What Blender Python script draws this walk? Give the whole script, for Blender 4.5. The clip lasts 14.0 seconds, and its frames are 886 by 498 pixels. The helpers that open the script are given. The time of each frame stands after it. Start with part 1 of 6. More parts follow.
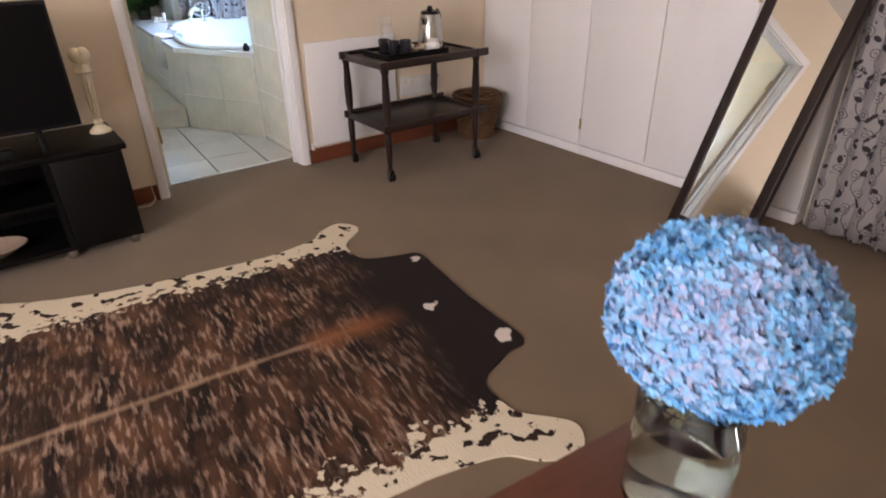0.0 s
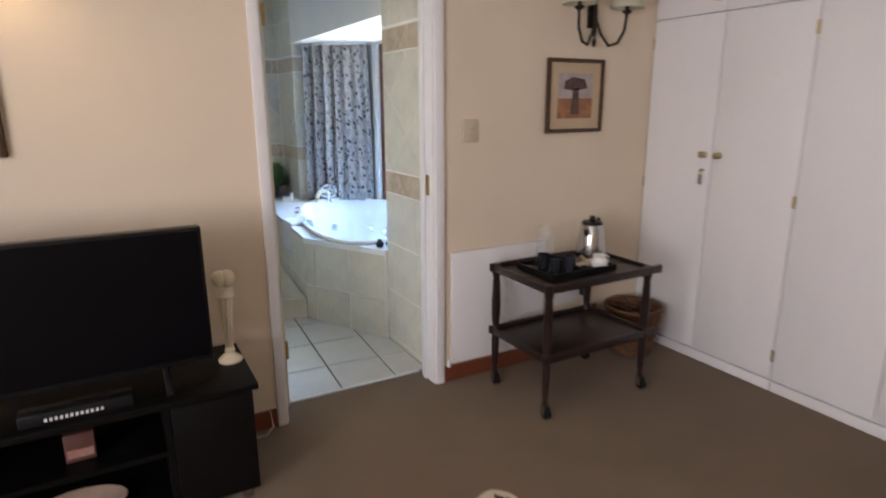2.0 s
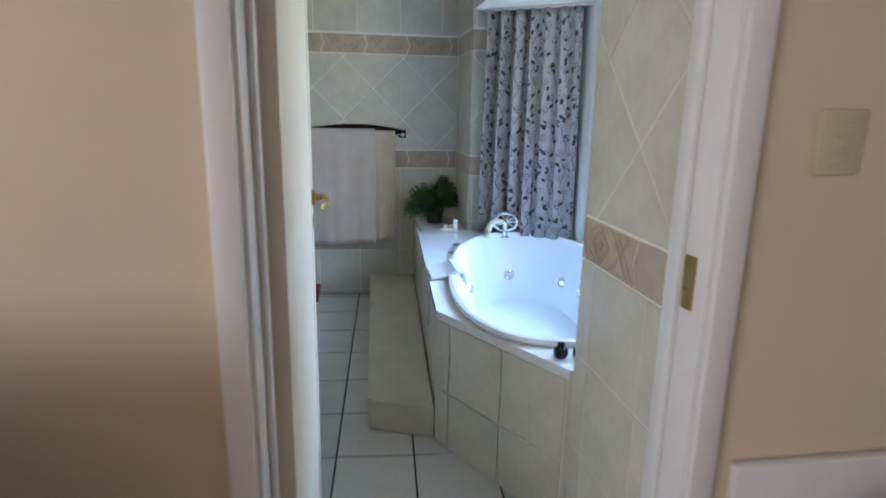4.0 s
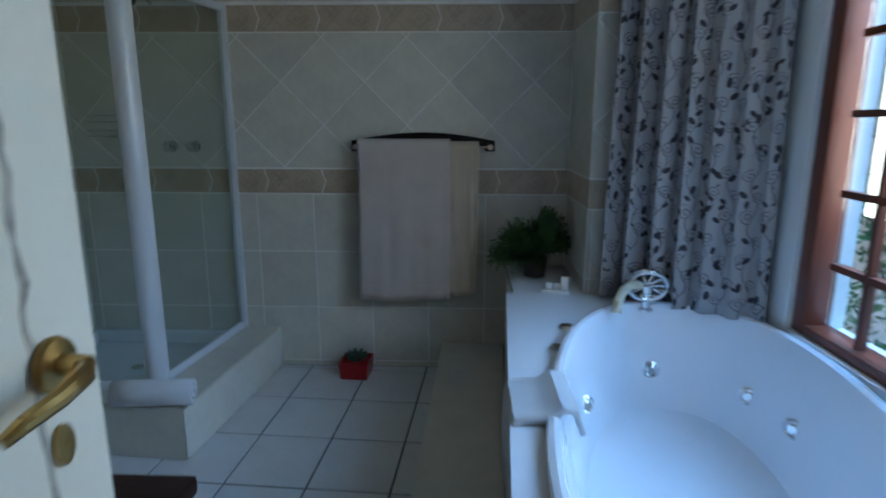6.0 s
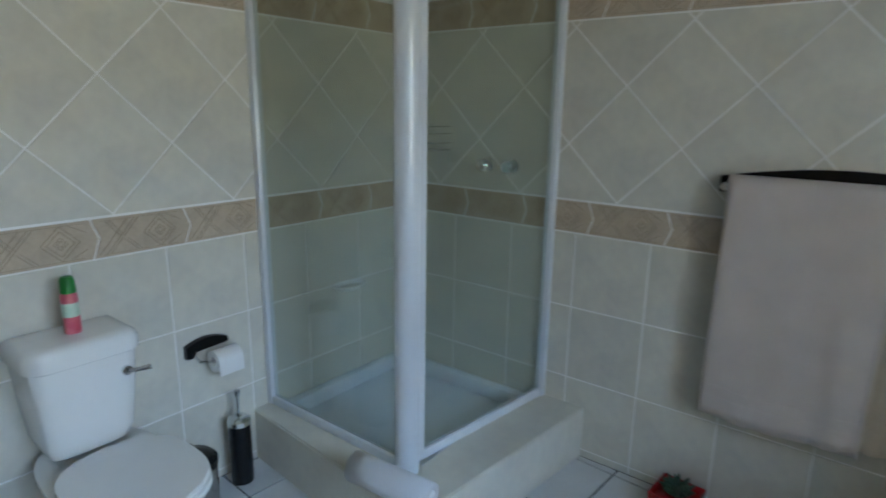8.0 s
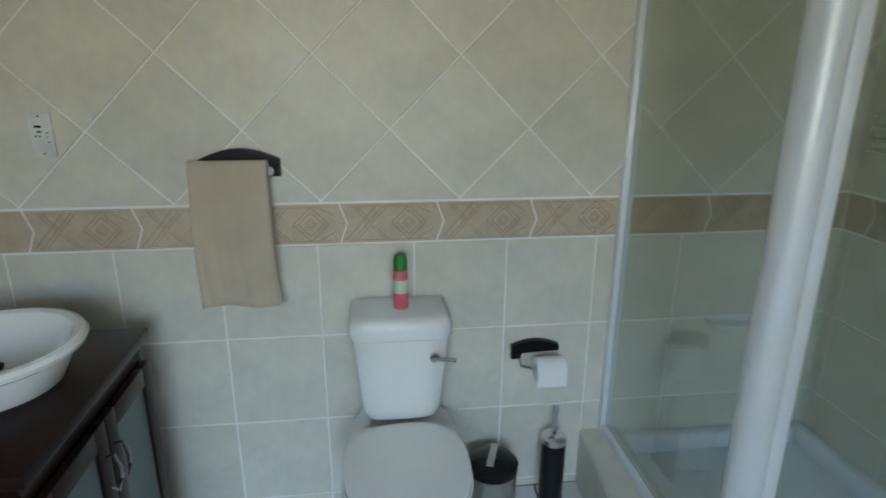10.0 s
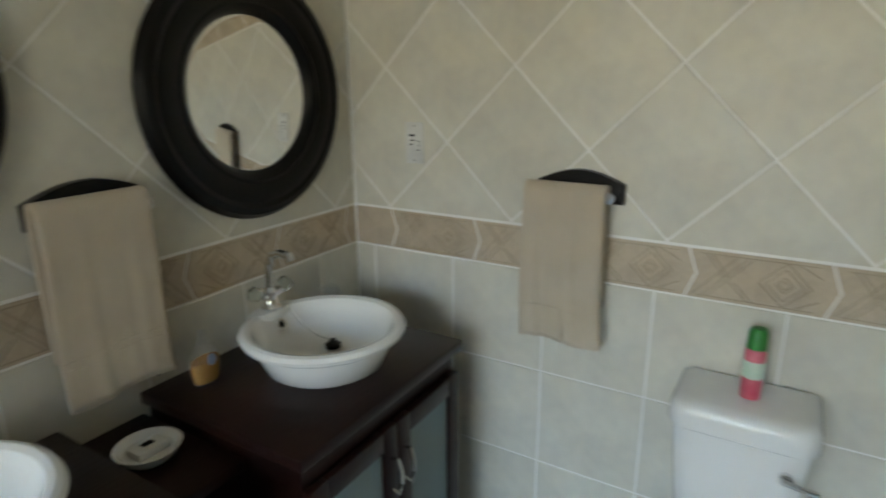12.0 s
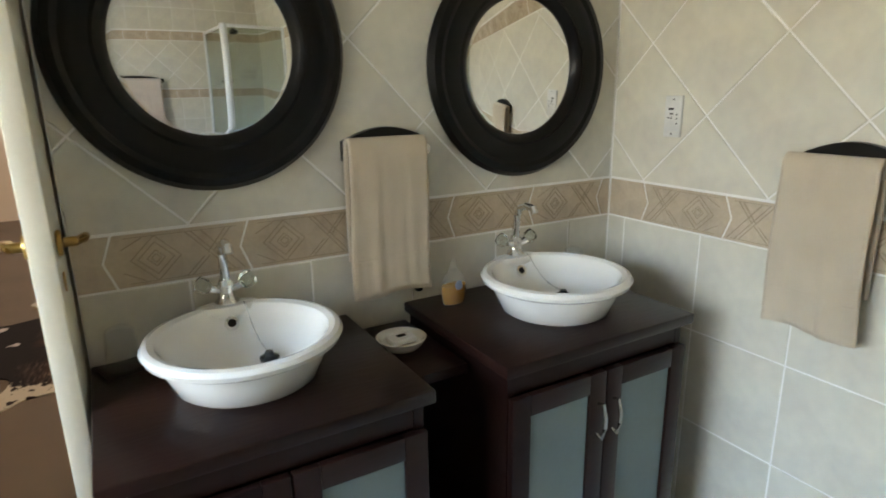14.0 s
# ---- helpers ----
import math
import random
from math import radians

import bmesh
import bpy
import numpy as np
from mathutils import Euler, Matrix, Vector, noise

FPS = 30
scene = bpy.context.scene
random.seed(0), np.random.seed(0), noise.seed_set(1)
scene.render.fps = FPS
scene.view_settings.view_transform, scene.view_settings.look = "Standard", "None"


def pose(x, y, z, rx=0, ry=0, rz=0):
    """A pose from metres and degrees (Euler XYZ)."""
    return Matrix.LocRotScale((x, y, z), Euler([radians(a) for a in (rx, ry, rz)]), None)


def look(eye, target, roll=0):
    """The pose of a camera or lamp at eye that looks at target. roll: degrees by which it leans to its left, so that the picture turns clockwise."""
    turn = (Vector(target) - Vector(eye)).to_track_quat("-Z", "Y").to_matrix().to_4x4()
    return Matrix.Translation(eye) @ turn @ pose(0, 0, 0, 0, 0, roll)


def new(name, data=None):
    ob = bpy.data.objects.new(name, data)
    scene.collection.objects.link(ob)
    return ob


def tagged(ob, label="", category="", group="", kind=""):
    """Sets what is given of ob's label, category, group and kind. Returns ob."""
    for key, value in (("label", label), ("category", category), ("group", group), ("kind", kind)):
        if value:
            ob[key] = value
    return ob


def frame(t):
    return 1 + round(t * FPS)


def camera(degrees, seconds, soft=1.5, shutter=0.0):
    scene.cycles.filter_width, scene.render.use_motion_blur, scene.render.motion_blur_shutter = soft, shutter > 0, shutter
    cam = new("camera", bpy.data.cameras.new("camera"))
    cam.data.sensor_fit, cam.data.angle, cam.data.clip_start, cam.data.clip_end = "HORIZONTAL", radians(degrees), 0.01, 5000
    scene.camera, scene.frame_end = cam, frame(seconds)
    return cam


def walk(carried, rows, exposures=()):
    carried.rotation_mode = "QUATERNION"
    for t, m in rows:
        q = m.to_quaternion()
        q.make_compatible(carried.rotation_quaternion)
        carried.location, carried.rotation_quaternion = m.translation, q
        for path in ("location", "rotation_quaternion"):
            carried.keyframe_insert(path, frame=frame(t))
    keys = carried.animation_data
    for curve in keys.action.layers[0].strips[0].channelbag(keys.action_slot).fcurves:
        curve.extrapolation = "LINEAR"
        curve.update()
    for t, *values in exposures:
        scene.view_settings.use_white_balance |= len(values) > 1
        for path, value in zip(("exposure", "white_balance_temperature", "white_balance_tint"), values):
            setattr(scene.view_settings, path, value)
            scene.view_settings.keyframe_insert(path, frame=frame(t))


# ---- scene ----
cam = camera(73.9, 14.0, soft=1.8, shutter=0.5)
PATH = [
    (0, (-1.426, -3.262, 1.232), (-0.37, -1.848, 0.292), -0.9),
    (0.5, (-1.44, -3.201, 1.338), (-0.408, -1.756, 0.417), -0.9),
    (1, (-1.468, -3.075, 1.404), (-0.45, -1.54, 0.624), -0.8),
    (1.5, (-1.501, -2.836, 1.441), (-0.5, -1.216, 0.827), -0.4),
    (2, (-1.415, -2.515, 1.444), (-0.464, -0.823, 0.962), -0.2),
    (2.5, (-1.229, -2.125, 1.421), (-0.486, -0.327, 0.956), -0.1),
    (3, (-1.007, -1.74, 1.425), (-0.501, 0.138, 0.959), 0.2),
    (3.2, (-0.922, -1.567, 1.413), (-0.469, 0.322, 0.937), 0.6),
    (5.3, (-0.476, -0.006, 1.307), (-0.38, 1.944, 0.873), -0.1),
    (5.5, (-0.454, 0.119, 1.315), (-0.399, 2.07, 0.876), -0.3),
    (6, (-0.439, 0.387, 1.296), (-0.503, 2.34, 0.872), 0.1),
    (6.5, (-0.415, 0.687, 1.356), (-0.766, 2.604, 0.906), -0.1),
    (7, (-0.401, 0.908, 1.365), (-1.059, 2.747, 0.935), 0.2),
    (7.5, (-0.431, 1.164, 1.404), (-1.386, 2.859, 0.941), 0.4),
    (8, (-0.517, 1.28, 1.407), (-1.715, 2.81, 0.934), 0.9),
    (8.5, (-0.557, 1.408, 1.418), (-1.988, 2.716, 0.928), 1.1),
    (8.7, (-0.495, 1.457, 1.426), (-2.041, 2.627, 0.933), 0.6),
    (10.8, (-0.781, 1.888, 1.46), (-2.687, 1.829, 0.857), 0.6),
    (11, (-0.783, 1.854, 1.43), (-2.698, 1.768, 0.859), 0.8),
    (11.5, (-0.94, 1.912, 1.462), (-2.769, 1.372, 0.859), -0.3),
    (12, (-0.955, 1.895, 1.454), (-2.596, 0.898, 0.895), -0.5),
    (12.5, (-0.946, 1.894, 1.45), (-2.373, 0.61, 0.89), -0.7),
    (13, (-0.925, 1.942, 1.446), (-2.239, 0.54, 0.892), -0.8),
    (13.5, (-0.928, 2.057, 1.389), (-2.029, 0.472, 0.863), -1.1),
    (14, (-0.921, 2.118, 1.355), (-1.887, 0.445, 0.835), -0.9),
]
EXPOSURES = [(0, 0.42, 6300, 20), (1, 0.3, 5950, 18), (2, 0.1, 6000, 17), (3.2, -0.2, 6300, 17), (4.4, -0.55, 5600, 15),
             (5.3, -1.12, 5450, 14), (5.5, -1.25, 5400, 14), (6, -1.7, 5300, 12), (6.5, -1.8, 5350, 12), (7, -1.52, 5500, 15), (7.5, -1.25, 5750, 15),
             (8, -0.95, 5950, 14), (8.5, -0.8, 6100, 13), (9.7, -0.8, 6400, 10), (11, -1.0, 6800, 10), (11.5, -0.9, 6900, 11), (12, -0.75, 7100, 13), (13, -0.35, 7200, 15), (14, -0.02, 7300, 16)]
walk(cam, [(t, look(eye, target, roll)) for t, eye, target, roll in PATH], EXPOSURES)

# ---- world, sun and window light ----
world = bpy.data.worlds.new("sky")
scene.world = world
world.use_nodes = True
wn = world.node_tree
sky = wn.nodes.new("ShaderNodeTexSky")
sky.sky_type = "NISHITA"
sky.sun_disc = False
sky.sun_elevation = radians(77)
sky.sun_rotation = radians(75)
wn.links.new(sky.outputs["Color"], wn.nodes["Background"].inputs["Color"])
wn.nodes["Background"].inputs["Strength"].default_value = 0.15


def lamp(name, kind, energy, colour, matrix, **settings):
    data = bpy.data.lights.new(name, kind)
    data.energy, data.color = energy, colour
    if kind == "AREA":
        data.shape, data.size, data.size_y = "RECTANGLE", settings["size"], settings["size_y"]
        data.spread = radians(settings.get("spread", 180))
    elif kind == "SUN":
        data.angle = settings["angle"]
    else:
        data.shadow_soft_size = settings["radius"]
    ob = new(name, data)
    ob.matrix_world = matrix
    return ob


lamp("sun", "SUN", 5.0, (1.0, 0.95, 0.88), look((1.3, 2.6, 8), (0, 1.2, 0)), angle=radians(0.5))
# blue light of the upper sky stands in outside above the bathroom window; paler light off the sunny garden comes level
lamp("bath_upper_sky", "AREA", 1250.0, (0.25, 0.56, 1.0), look((2.7, 1.7, 3.4), (0.7, 1.66, 1.2)), size=3.6, size_y=3.4)
lamp("bath_window_light", "AREA", 43.0, (1.0, 0.95, 0.72), look((0.86, 1.66, 1.45), (-1.0, 1.66, 1.45)), size=1.3, size_y=0.9)
lamp("bedroom_window_light", "AREA", 112.0, (1.0, 0.93, 0.88), look((-4.16, -3.3, 1.4), (-1.0, -3.0, 1.0)), size=2.2, size_y=1.5)

# ---- helpers ----


def thing(name, x, y, z, label, category, group="", kind="", turn=0.0):
    ob = new(name)
    ob.empty_display_size = 0.1
    ob.matrix_world = pose(x, y, z, 0, 0, turn)
    return tagged(ob, label, category, group, kind)


def mesh_of(bm, name, material, smooth=False, angle=35):
    bmesh.ops.recalc_face_normals(bm, faces=bm.faces)
    me = bpy.data.meshes.new(name)
    bm.to_mesh(me)
    bm.free()
    for m in (material if isinstance(material, (list, tuple)) else [material]):
        me.materials.append(m)
    if smooth:
        me.polygons.foreach_set("use_smooth", [True] * len(me.polygons))
        me.set_sharp_from_angle(angle=radians(angle))
    return me


def part(name, bm, material, parent, label="", smooth=True):
    ob = new(name, mesh_of(bm, name, material, smooth))
    ob.parent = parent
    if label:
        ob["label"] = label
    return ob


def solid(name, bm, material, label, category, kind="", smooth=False, group=""):
    return tagged(new(name, mesh_of(bm, name, material, smooth)), label, category, group, kind)


def box(bm, x0, y0, z0, x1, y1, z1, bevel=0.0, segments=2):
    vs = [bm.verts.new((x, y, z)) for x in (x0, x1) for y in (y0, y1) for z in (z0, z1)]
    faces = [bm.faces.new([vs[i] for i in f]) for f in
             ((0, 1, 3, 2), (4, 6, 7, 5), (0, 4, 5, 1), (2, 3, 7, 6), (0, 2, 6, 4), (1, 5, 7, 3))]
    if bevel:
        edges = list({e for f in faces for e in f.edges})
        bmesh.ops.bevel(bm, geom=edges, offset=bevel, segments=segments, affect="EDGES", profile=0.5)
    return bm


def boxes(*rows, bevel=0.0):
    bm = bmesh.new()
    for r in rows:
        box(bm, *r, bevel=bevel)
    return bm


def lathe(bm, profile, steps=40, sx=1.0, sy=1.0, ox=0.0, oy=0.0, oz=0.0):
    """Turns (radius, height) pairs round the z axis."""
    rings = []
    for r, z in profile:
        if r < 1e-5:
            rings.append([bm.verts.new((ox, oy, oz + z))])
        else:
            rings.append([bm.verts.new((ox + r * sx * math.cos(2 * math.pi * i / steps),
                                        oy + r * sy * math.sin(2 * math.pi * i / steps), oz + z)) for i in range(steps)])
    for a, b in zip(rings, rings[1:]):
        for i in range(steps):
            j = (i + 1) % steps
            if len(a) == 1 and len(b) == 1:
                continue
            if len(a) == 1:
                bm.faces.new((a[0], b[j], b[i]))
            elif len(b) == 1:
                bm.faces.new((a[i], a[j], b[0]))
            else:
                bm.faces.new((a[i], a[j], b[j], b[i]))
    return bm


def tube(bm, points, radius, sides=12, caps=True):
    """A round bar along a chain of points; radius is one number or one a point."""
    pts = [Vector(p) for p in points]
    radii = radius if isinstance(radius, (list, tuple)) else [radius] * len(pts)
    up = Vector((0.13, 0.31, 0.94))
    rings = []
    for i, p in enumerate(pts):
        d = (pts[min(i + 1, len(pts) - 1)] - pts[max(i - 1, 0)]).normalized()
        a = d.cross(up)
        if a.length < 0.05:
            a = d.cross(Vector((1, 0, 0)))
        a.normalize()
        b = d.cross(a)
        rings.append([bm.verts.new(p + radii[i] * (math.cos(2 * math.pi * k / sides) * a + math.sin(2 * math.pi * k / sides) * b)) for k in range(sides)])
    for r, s in zip(rings, rings[1:]):
        for k in range(sides):
            bm.faces.new((r[k], r[(k + 1) % sides], s[(k + 1) % sides], s[k]))
    if caps:
        bm.faces.new(rings[0])
        bm.faces.new(rings[-1][::-1])
    return bm


def prism(bm, outline, z0, z1):
    """A flat outline of (x, y) raised from z0 to z1."""
    lo = [bm.verts.new((x, y, z0)) for x, y in outline]
    hi = [bm.verts.new((x, y, z1)) for x, y in outline]
    n = len(outline)
    bm.faces.new(lo[::-1])
    bm.faces.new(hi)
    for i in range(n):
        bm.faces.new((lo[i], lo[(i + 1) % n], hi[(i + 1) % n], hi[i]))
    return bm


def arc(cx, cy, r, a0, a1, n):
    return [(cx + r * math.cos(radians(a0 + (a1 - a0) * i / n)), cy + r * math.sin(radians(a0 + (a1 - a0) * i / n))) for i in range(n + 1)]


def turned(bm, m):
    bmesh.ops.transform(bm, matrix=m, verts=bm.verts)
    return bm


# ---- materials ----


def material(name, colour, rough=0.5, metal=0.0, vary=0.12, scale=6.0, fine=60.0, bump=0.15, second=None, each=0.0, coat=0.0,
             transmission=0.0, ior=1.45, emission=0.0, stretch=(1, 1, 1), sheen=0.0, rough_vary=0.12, depth=0.004):
    m = bpy.data.materials.new(name)
    m.use_nodes = True
    nt = m.node_tree
    b = nt.nodes["Principled BSDF"]
    coord = nt.nodes.new("ShaderNodeTexCoord")
    mapping = nt.nodes.new("ShaderNodeMapping")
    mapping.inputs["Scale"].default_value = stretch
    nt.links.new(coord.outputs["Object"], mapping.inputs["Vector"])
    big, small = nt.nodes.new("ShaderNodeTexNoise"), nt.nodes.new("ShaderNodeTexNoise")
    for node, s, detail in ((big, scale, 5), (small, fine, 4)):
        node.inputs["Scale"].default_value, node.inputs["Detail"].default_value = s, detail
        nt.links.new(mapping.outputs["Vector"], node.inputs["Vector"])
    mix = nt.nodes.new("ShaderNodeMix")
    mix.data_type = "RGBA"
    other = second or tuple(c * (1 - 2 * vary) for c in colour)
    mix.inputs["A"].default_value = (*colour, 1)
    mix.inputs["B"].default_value = (*other, 1)
    ramp = nt.nodes.new("ShaderNodeMapRange")
    ramp.inputs["From Min"].default_value, ramp.inputs["From Max"].default_value = 0.35, 0.7
    blend = nt.nodes.new("ShaderNodeMath")
    blend.operation = "MULTIPLY_ADD"
    blend.inputs[1].default_value = 0.3
    nt.links.new(small.outputs["Fac"], blend.inputs[0])
    less = nt.nodes.new("ShaderNodeMath")
    less.operation = "MULTIPLY"
    less.inputs[1].default_value = 0.75
    nt.links.new(big.outputs["Fac"], less.inputs[0])
    nt.links.new(less.outputs[0], blend.inputs[2])
    nt.links.new(blend.outputs[0], ramp.inputs["Value"])
    nt.links.new(ramp.outputs["Result"], mix.inputs["Factor"])
    out = mix.outputs["Result"]
    if each:
        info = nt.nodes.new("ShaderNodeObjectInfo")
        shift = nt.nodes.new("ShaderNodeMapRange")
        shift.inputs["To Min"].default_value, shift.inputs["To Max"].default_value = 1 - each, 1 + each
        nt.links.new(info.outputs["Random"], shift.inputs["Value"])
        hsv = nt.nodes.new("ShaderNodeHueSaturation")
        nt.links.new(shift.outputs["Result"], hsv.inputs["Value"])
        nt.links.new(out, hsv.inputs["Color"])
        out = hsv.outputs["Color"]
    nt.links.new(out, b.inputs["Base Color"])
    rr = nt.nodes.new("ShaderNodeMapRange")
    rr.inputs["To Min"].default_value, rr.inputs["To Max"].default_value = max(rough * (1 - rough_vary), 0), min(rough * (1 + rough_vary), 1)
    nt.links.new(big.outputs["Fac"], rr.inputs["Value"])
    nt.links.new(rr.outputs["Result"], b.inputs["Roughness"])
    if bump:
        bu = nt.nodes.new("ShaderNodeBump")
        bu.inputs["Strength"].default_value, bu.inputs["Distance"].default_value = bump, depth
        nt.links.new(small.outputs["Fac"], bu.inputs["Height"])
        nt.links.new(bu.outputs["Normal"], b.inputs["Normal"])
    b.inputs["Metallic"].default_value = metal
    b.inputs["Coat Weight"].default_value = coat
    b.inputs["Transmission Weight"].default_value = transmission
    b.inputs["IOR"].default_value = ior
    b.inputs["Sheen Weight"].default_value = sheen
    if emission:
        b.inputs["Emission Color"].default_value = (*colour, 1)
        b.inputs["Emission Strength"].default_value = emission
    return m


PAINT = material("cream_wall_paint", (0.76, 0.65, 0.50), 0.7, vary=0.03, scale=2, fine=180, bump=0.12)
CEIL = material("ceiling_paint", (0.8, 0.79, 0.76), 0.8, vary=0.03, scale=3, fine=150, bump=0.1)
WHITE = material("white_gloss_paint", (0.83, 0.82, 0.82), 0.35, vary=0.03, scale=3, fine=90, bump=0.08, stretch=(1, 1, 0.3))
DOORW = material("cream_door_paint", (0.78, 0.72, 0.57), 0.4, vary=0.04, scale=4, fine=80, bump=0.1)
CARPET = material("brown_loop_carpet", (0.2, 0.136, 0.078), 0.95, vary=0.12, scale=2.5, fine=420, bump=0.7, sheen=0.15, depth=0.006)
nt_ = CARPET.node_tree
rib = nt_.nodes.new("ShaderNodeTexWave")
rib.bands_direction = "DIAGONAL"
rib.inputs["Scale"].default_value, rib.inputs["Distortion"].default_value = 60.0, 2.5
rib.inputs["Detail Scale"].default_value = 8.0
co_ = nt_.nodes.new("ShaderNodeTexCoord")
nt_.links.new(co_.outputs["Object"], rib.inputs["Vector"])
dim = nt_.nodes.new("ShaderNodeMapRange")
dim.inputs["To Min"].default_value, dim.inputs["To Max"].default_value = 0.82, 1.12
nt_.links.new(rib.outputs["Fac"], dim.inputs["Value"])
tone = nt_.nodes.new("ShaderNodeHueSaturation")
bs_ = nt_.nodes["Principled BSDF"]
nt_.links.new(bs_.inputs["Base Color"].links[0].from_socket, tone.inputs["Color"])
nt_.links.new(dim.outputs["Result"], tone.inputs["Value"])
nt_.links.new(tone.outputs["Color"], bs_.inputs["Base Color"])
GROUT = material("white_grout", (0.88, 0.86, 0.82), 0.85, vary=0.05, scale=9, fine=200, bump=0.3)
FGROUT = material("dark_floor_grout", (0.07, 0.065, 0.06), 0.9, vary=0.2, scale=9, fine=200, bump=0.3)
TILE = material("mottled_cream_wall_tile", (0.67, 0.635, 0.53), 0.38, vary=0.07, scale=7, fine=30, bump=0.05, each=0.04, second=(0.57, 0.54, 0.46))
BAND = material("beige_border_tile", (0.56, 0.46, 0.335), 0.35, vary=0.1, scale=16, fine=90, bump=0.2, each=0.05, second=(0.44, 0.35, 0.25))
BANDHI = material("border_relief", (0.36, 0.275, 0.18), 0.45, vary=0.1, scale=14, fine=80, bump=0.1)
FTILE = material("white_floor_tile", (0.66, 0.65, 0.62), 0.25, vary=0.05, scale=5, fine=40, bump=0.05, each=0.03)
SKIRT = material("red_brown_skirting", (0.20, 0.06, 0.028), 0.35, vary=0.2, scale=5, fine=60, bump=0.1, stretch=(0.3, 1, 1))
ACRYL = material("white_acrylic", (0.82, 0.83, 0.85), 0.14, vary=0.02, scale=2, fine=30, bump=0.02, coat=0.3)
CERAM = material("white_ceramic", (0.8, 0.79, 0.75), 0.08, vary=0.02, scale=3, fine=40, bump=0.02, coat=0.4)
CHROME = material("chrome", (0.78, 0.79, 0.8), 0.08, metal=1.0, vary=0.03, bump=0.0)
ALU = material("white_aluminium", (0.74, 0.76, 0.78), 0.3, metal=0.15, vary=0.03, bump=0.03)
GLASS = material("clear_glass", (0.9, 0.96, 0.93), 0.02, transmission=1.0, vary=0.0, bump=0.0, ior=1.45)
THIN = material("thin_clear_glass", (0.6, 0.62, 0.61), 0.04, vary=0.0, bump=0.0)
THIN.node_tree.nodes["Principled BSDF"].inputs["Alpha"].default_value = 0.1
SHOWER_GLASS = material("grey_green_glass", (0.74, 0.82, 0.78), 0.02, transmission=1.0, vary=0.0, bump=0.0, ior=1.45)
MIRROR = material("mirror_glass", (0.88, 0.89, 0.88), 0.01, metal=1.0, vary=0.0, bump=0.0)
WENGE = material("dark_stained_wood", (0.012, 0.005, 0.0045), 0.3, vary=0.3, scale=4, fine=70, bump=0.12, stretch=(0.25, 1.5, 1.5), second=(0.022, 0.008, 0.006))
BLACKW = material("black_lacquered_wood", (0.007, 0.0065, 0.0065), 0.3, vary=0.2, scale=6, fine=70, bump=0.06)
FROST = material("frosted_glass", (0.16, 0.205, 0.2), 0.5, vary=0.05, scale=4, fine=90, bump=0.1)
REDWOOD = material("red_brown_window_wood", (0.17, 0.045, 0.02), 0.4, vary=0.2, scale=4, fine=60, bump=0.15, stretch=(1, 1, 0.2))
BRASS = material("worn_brass", (0.55, 0.36, 0.12), 0.28, metal=1.0, vary=0.15, scale=20, bump=0.05)
PAPER = material("white_paper", (0.82, 0.81, 0.78), 0.8, vary=0.03, bump=0.2)
PLASTW = material("ivory_plastic", (0.62, 0.54, 0.38), 0.4, vary=0.03, bump=0.02)
BLACKP = material("black_plastic", (0.012, 0.012, 0.013), 0.25, vary=0.1, bump=0.03)
for m_, level in ((WENGE, 0.3), (BLACKP, 0.3), (BLACKW, 0.25)):
    m_.node_tree.nodes["Principled BSDF"].inputs["Specular IOR Level"].default_value = level
GROUND = material("sunlit_ground", (0.68, 0.64, 0.56), 0.95, vary=0.2, scale=1.5, fine=20, bump=0.4)

# ---- the large structure ----
W, N, S, E = -2.42, 3.36, 0.66, 0.68          # bathroom walls
DL, DR, DTOP = -0.83, -0.06, 2.04             # doorway
STUB = 0.69                                   # end of the wall beside the doorway
PIERX, PIERY, SOFFIT = 0.09, 2.86, 1.95
WD = 1.39                                     # wardrobe front
BCEIL, RCEIL = 2.45, 2.55

floor = solid("floor", boxes((-4.2, -6.0, -0.12, 2.1, 0.17, 0.0)), CARPET, "brown grey loop-pile fitted bedroom carpet", "carpet", "structure")
floor_bath = solid("floor_bathroom", boxes((W - 0.1, 0.172, -0.12, 0.9, N + 0.1, -0.006)), FGROUT, "dark-jointed white tiled bathroom floor", "floor", "structure")
wall_north = solid("wall_north", boxes((-4.2, 0, 0, DL - 0.03, S, RCEIL), (DL - 0.0295, 0.145, 0, -0.837, S, BCEIL), (DL - 0.03, 0, DTOP + 0.03, DR + 0.03, 0.13, RCEIL), (DR + 0.03, 0, 0, 2.1, 0.13, RCEIL)),
                   PAINT, "cream painted bedroom wall with a doorway", "wall", "structure")
WW0, WW1 = -4.5, -2.1                         # bedroom window opening
solid("wall_west", boxes((-4.35, -6, 0, -4.2, WW0, RCEIL), (-4.35, WW1, 0, -4.2, 0.66, RCEIL), (-4.35, WW0, 0, -4.2, WW1, 0.6), (-4.35, WW0, 2.2, -4.2, WW1, RCEIL)),
      PAINT, "cream painted bedroom wall with a window", "wall", "structure")
solid("wall_south", boxes((-4.35, -6.15, 0, 2.25, -6, RCEIL)), PAINT, "cream painted bedroom wall", "wall", "structure")
solid("wall_east", boxes((2.1, -2.26, 0, 2.25, 0.13, RCEIL), (1.45, -2.38, 0, 2.25, -2.27, RCEIL), (1.45, -6, 0, 1.6, -2.381, RCEIL)),
      PAINT, "cream painted bedroom wall", "wall", "structure")
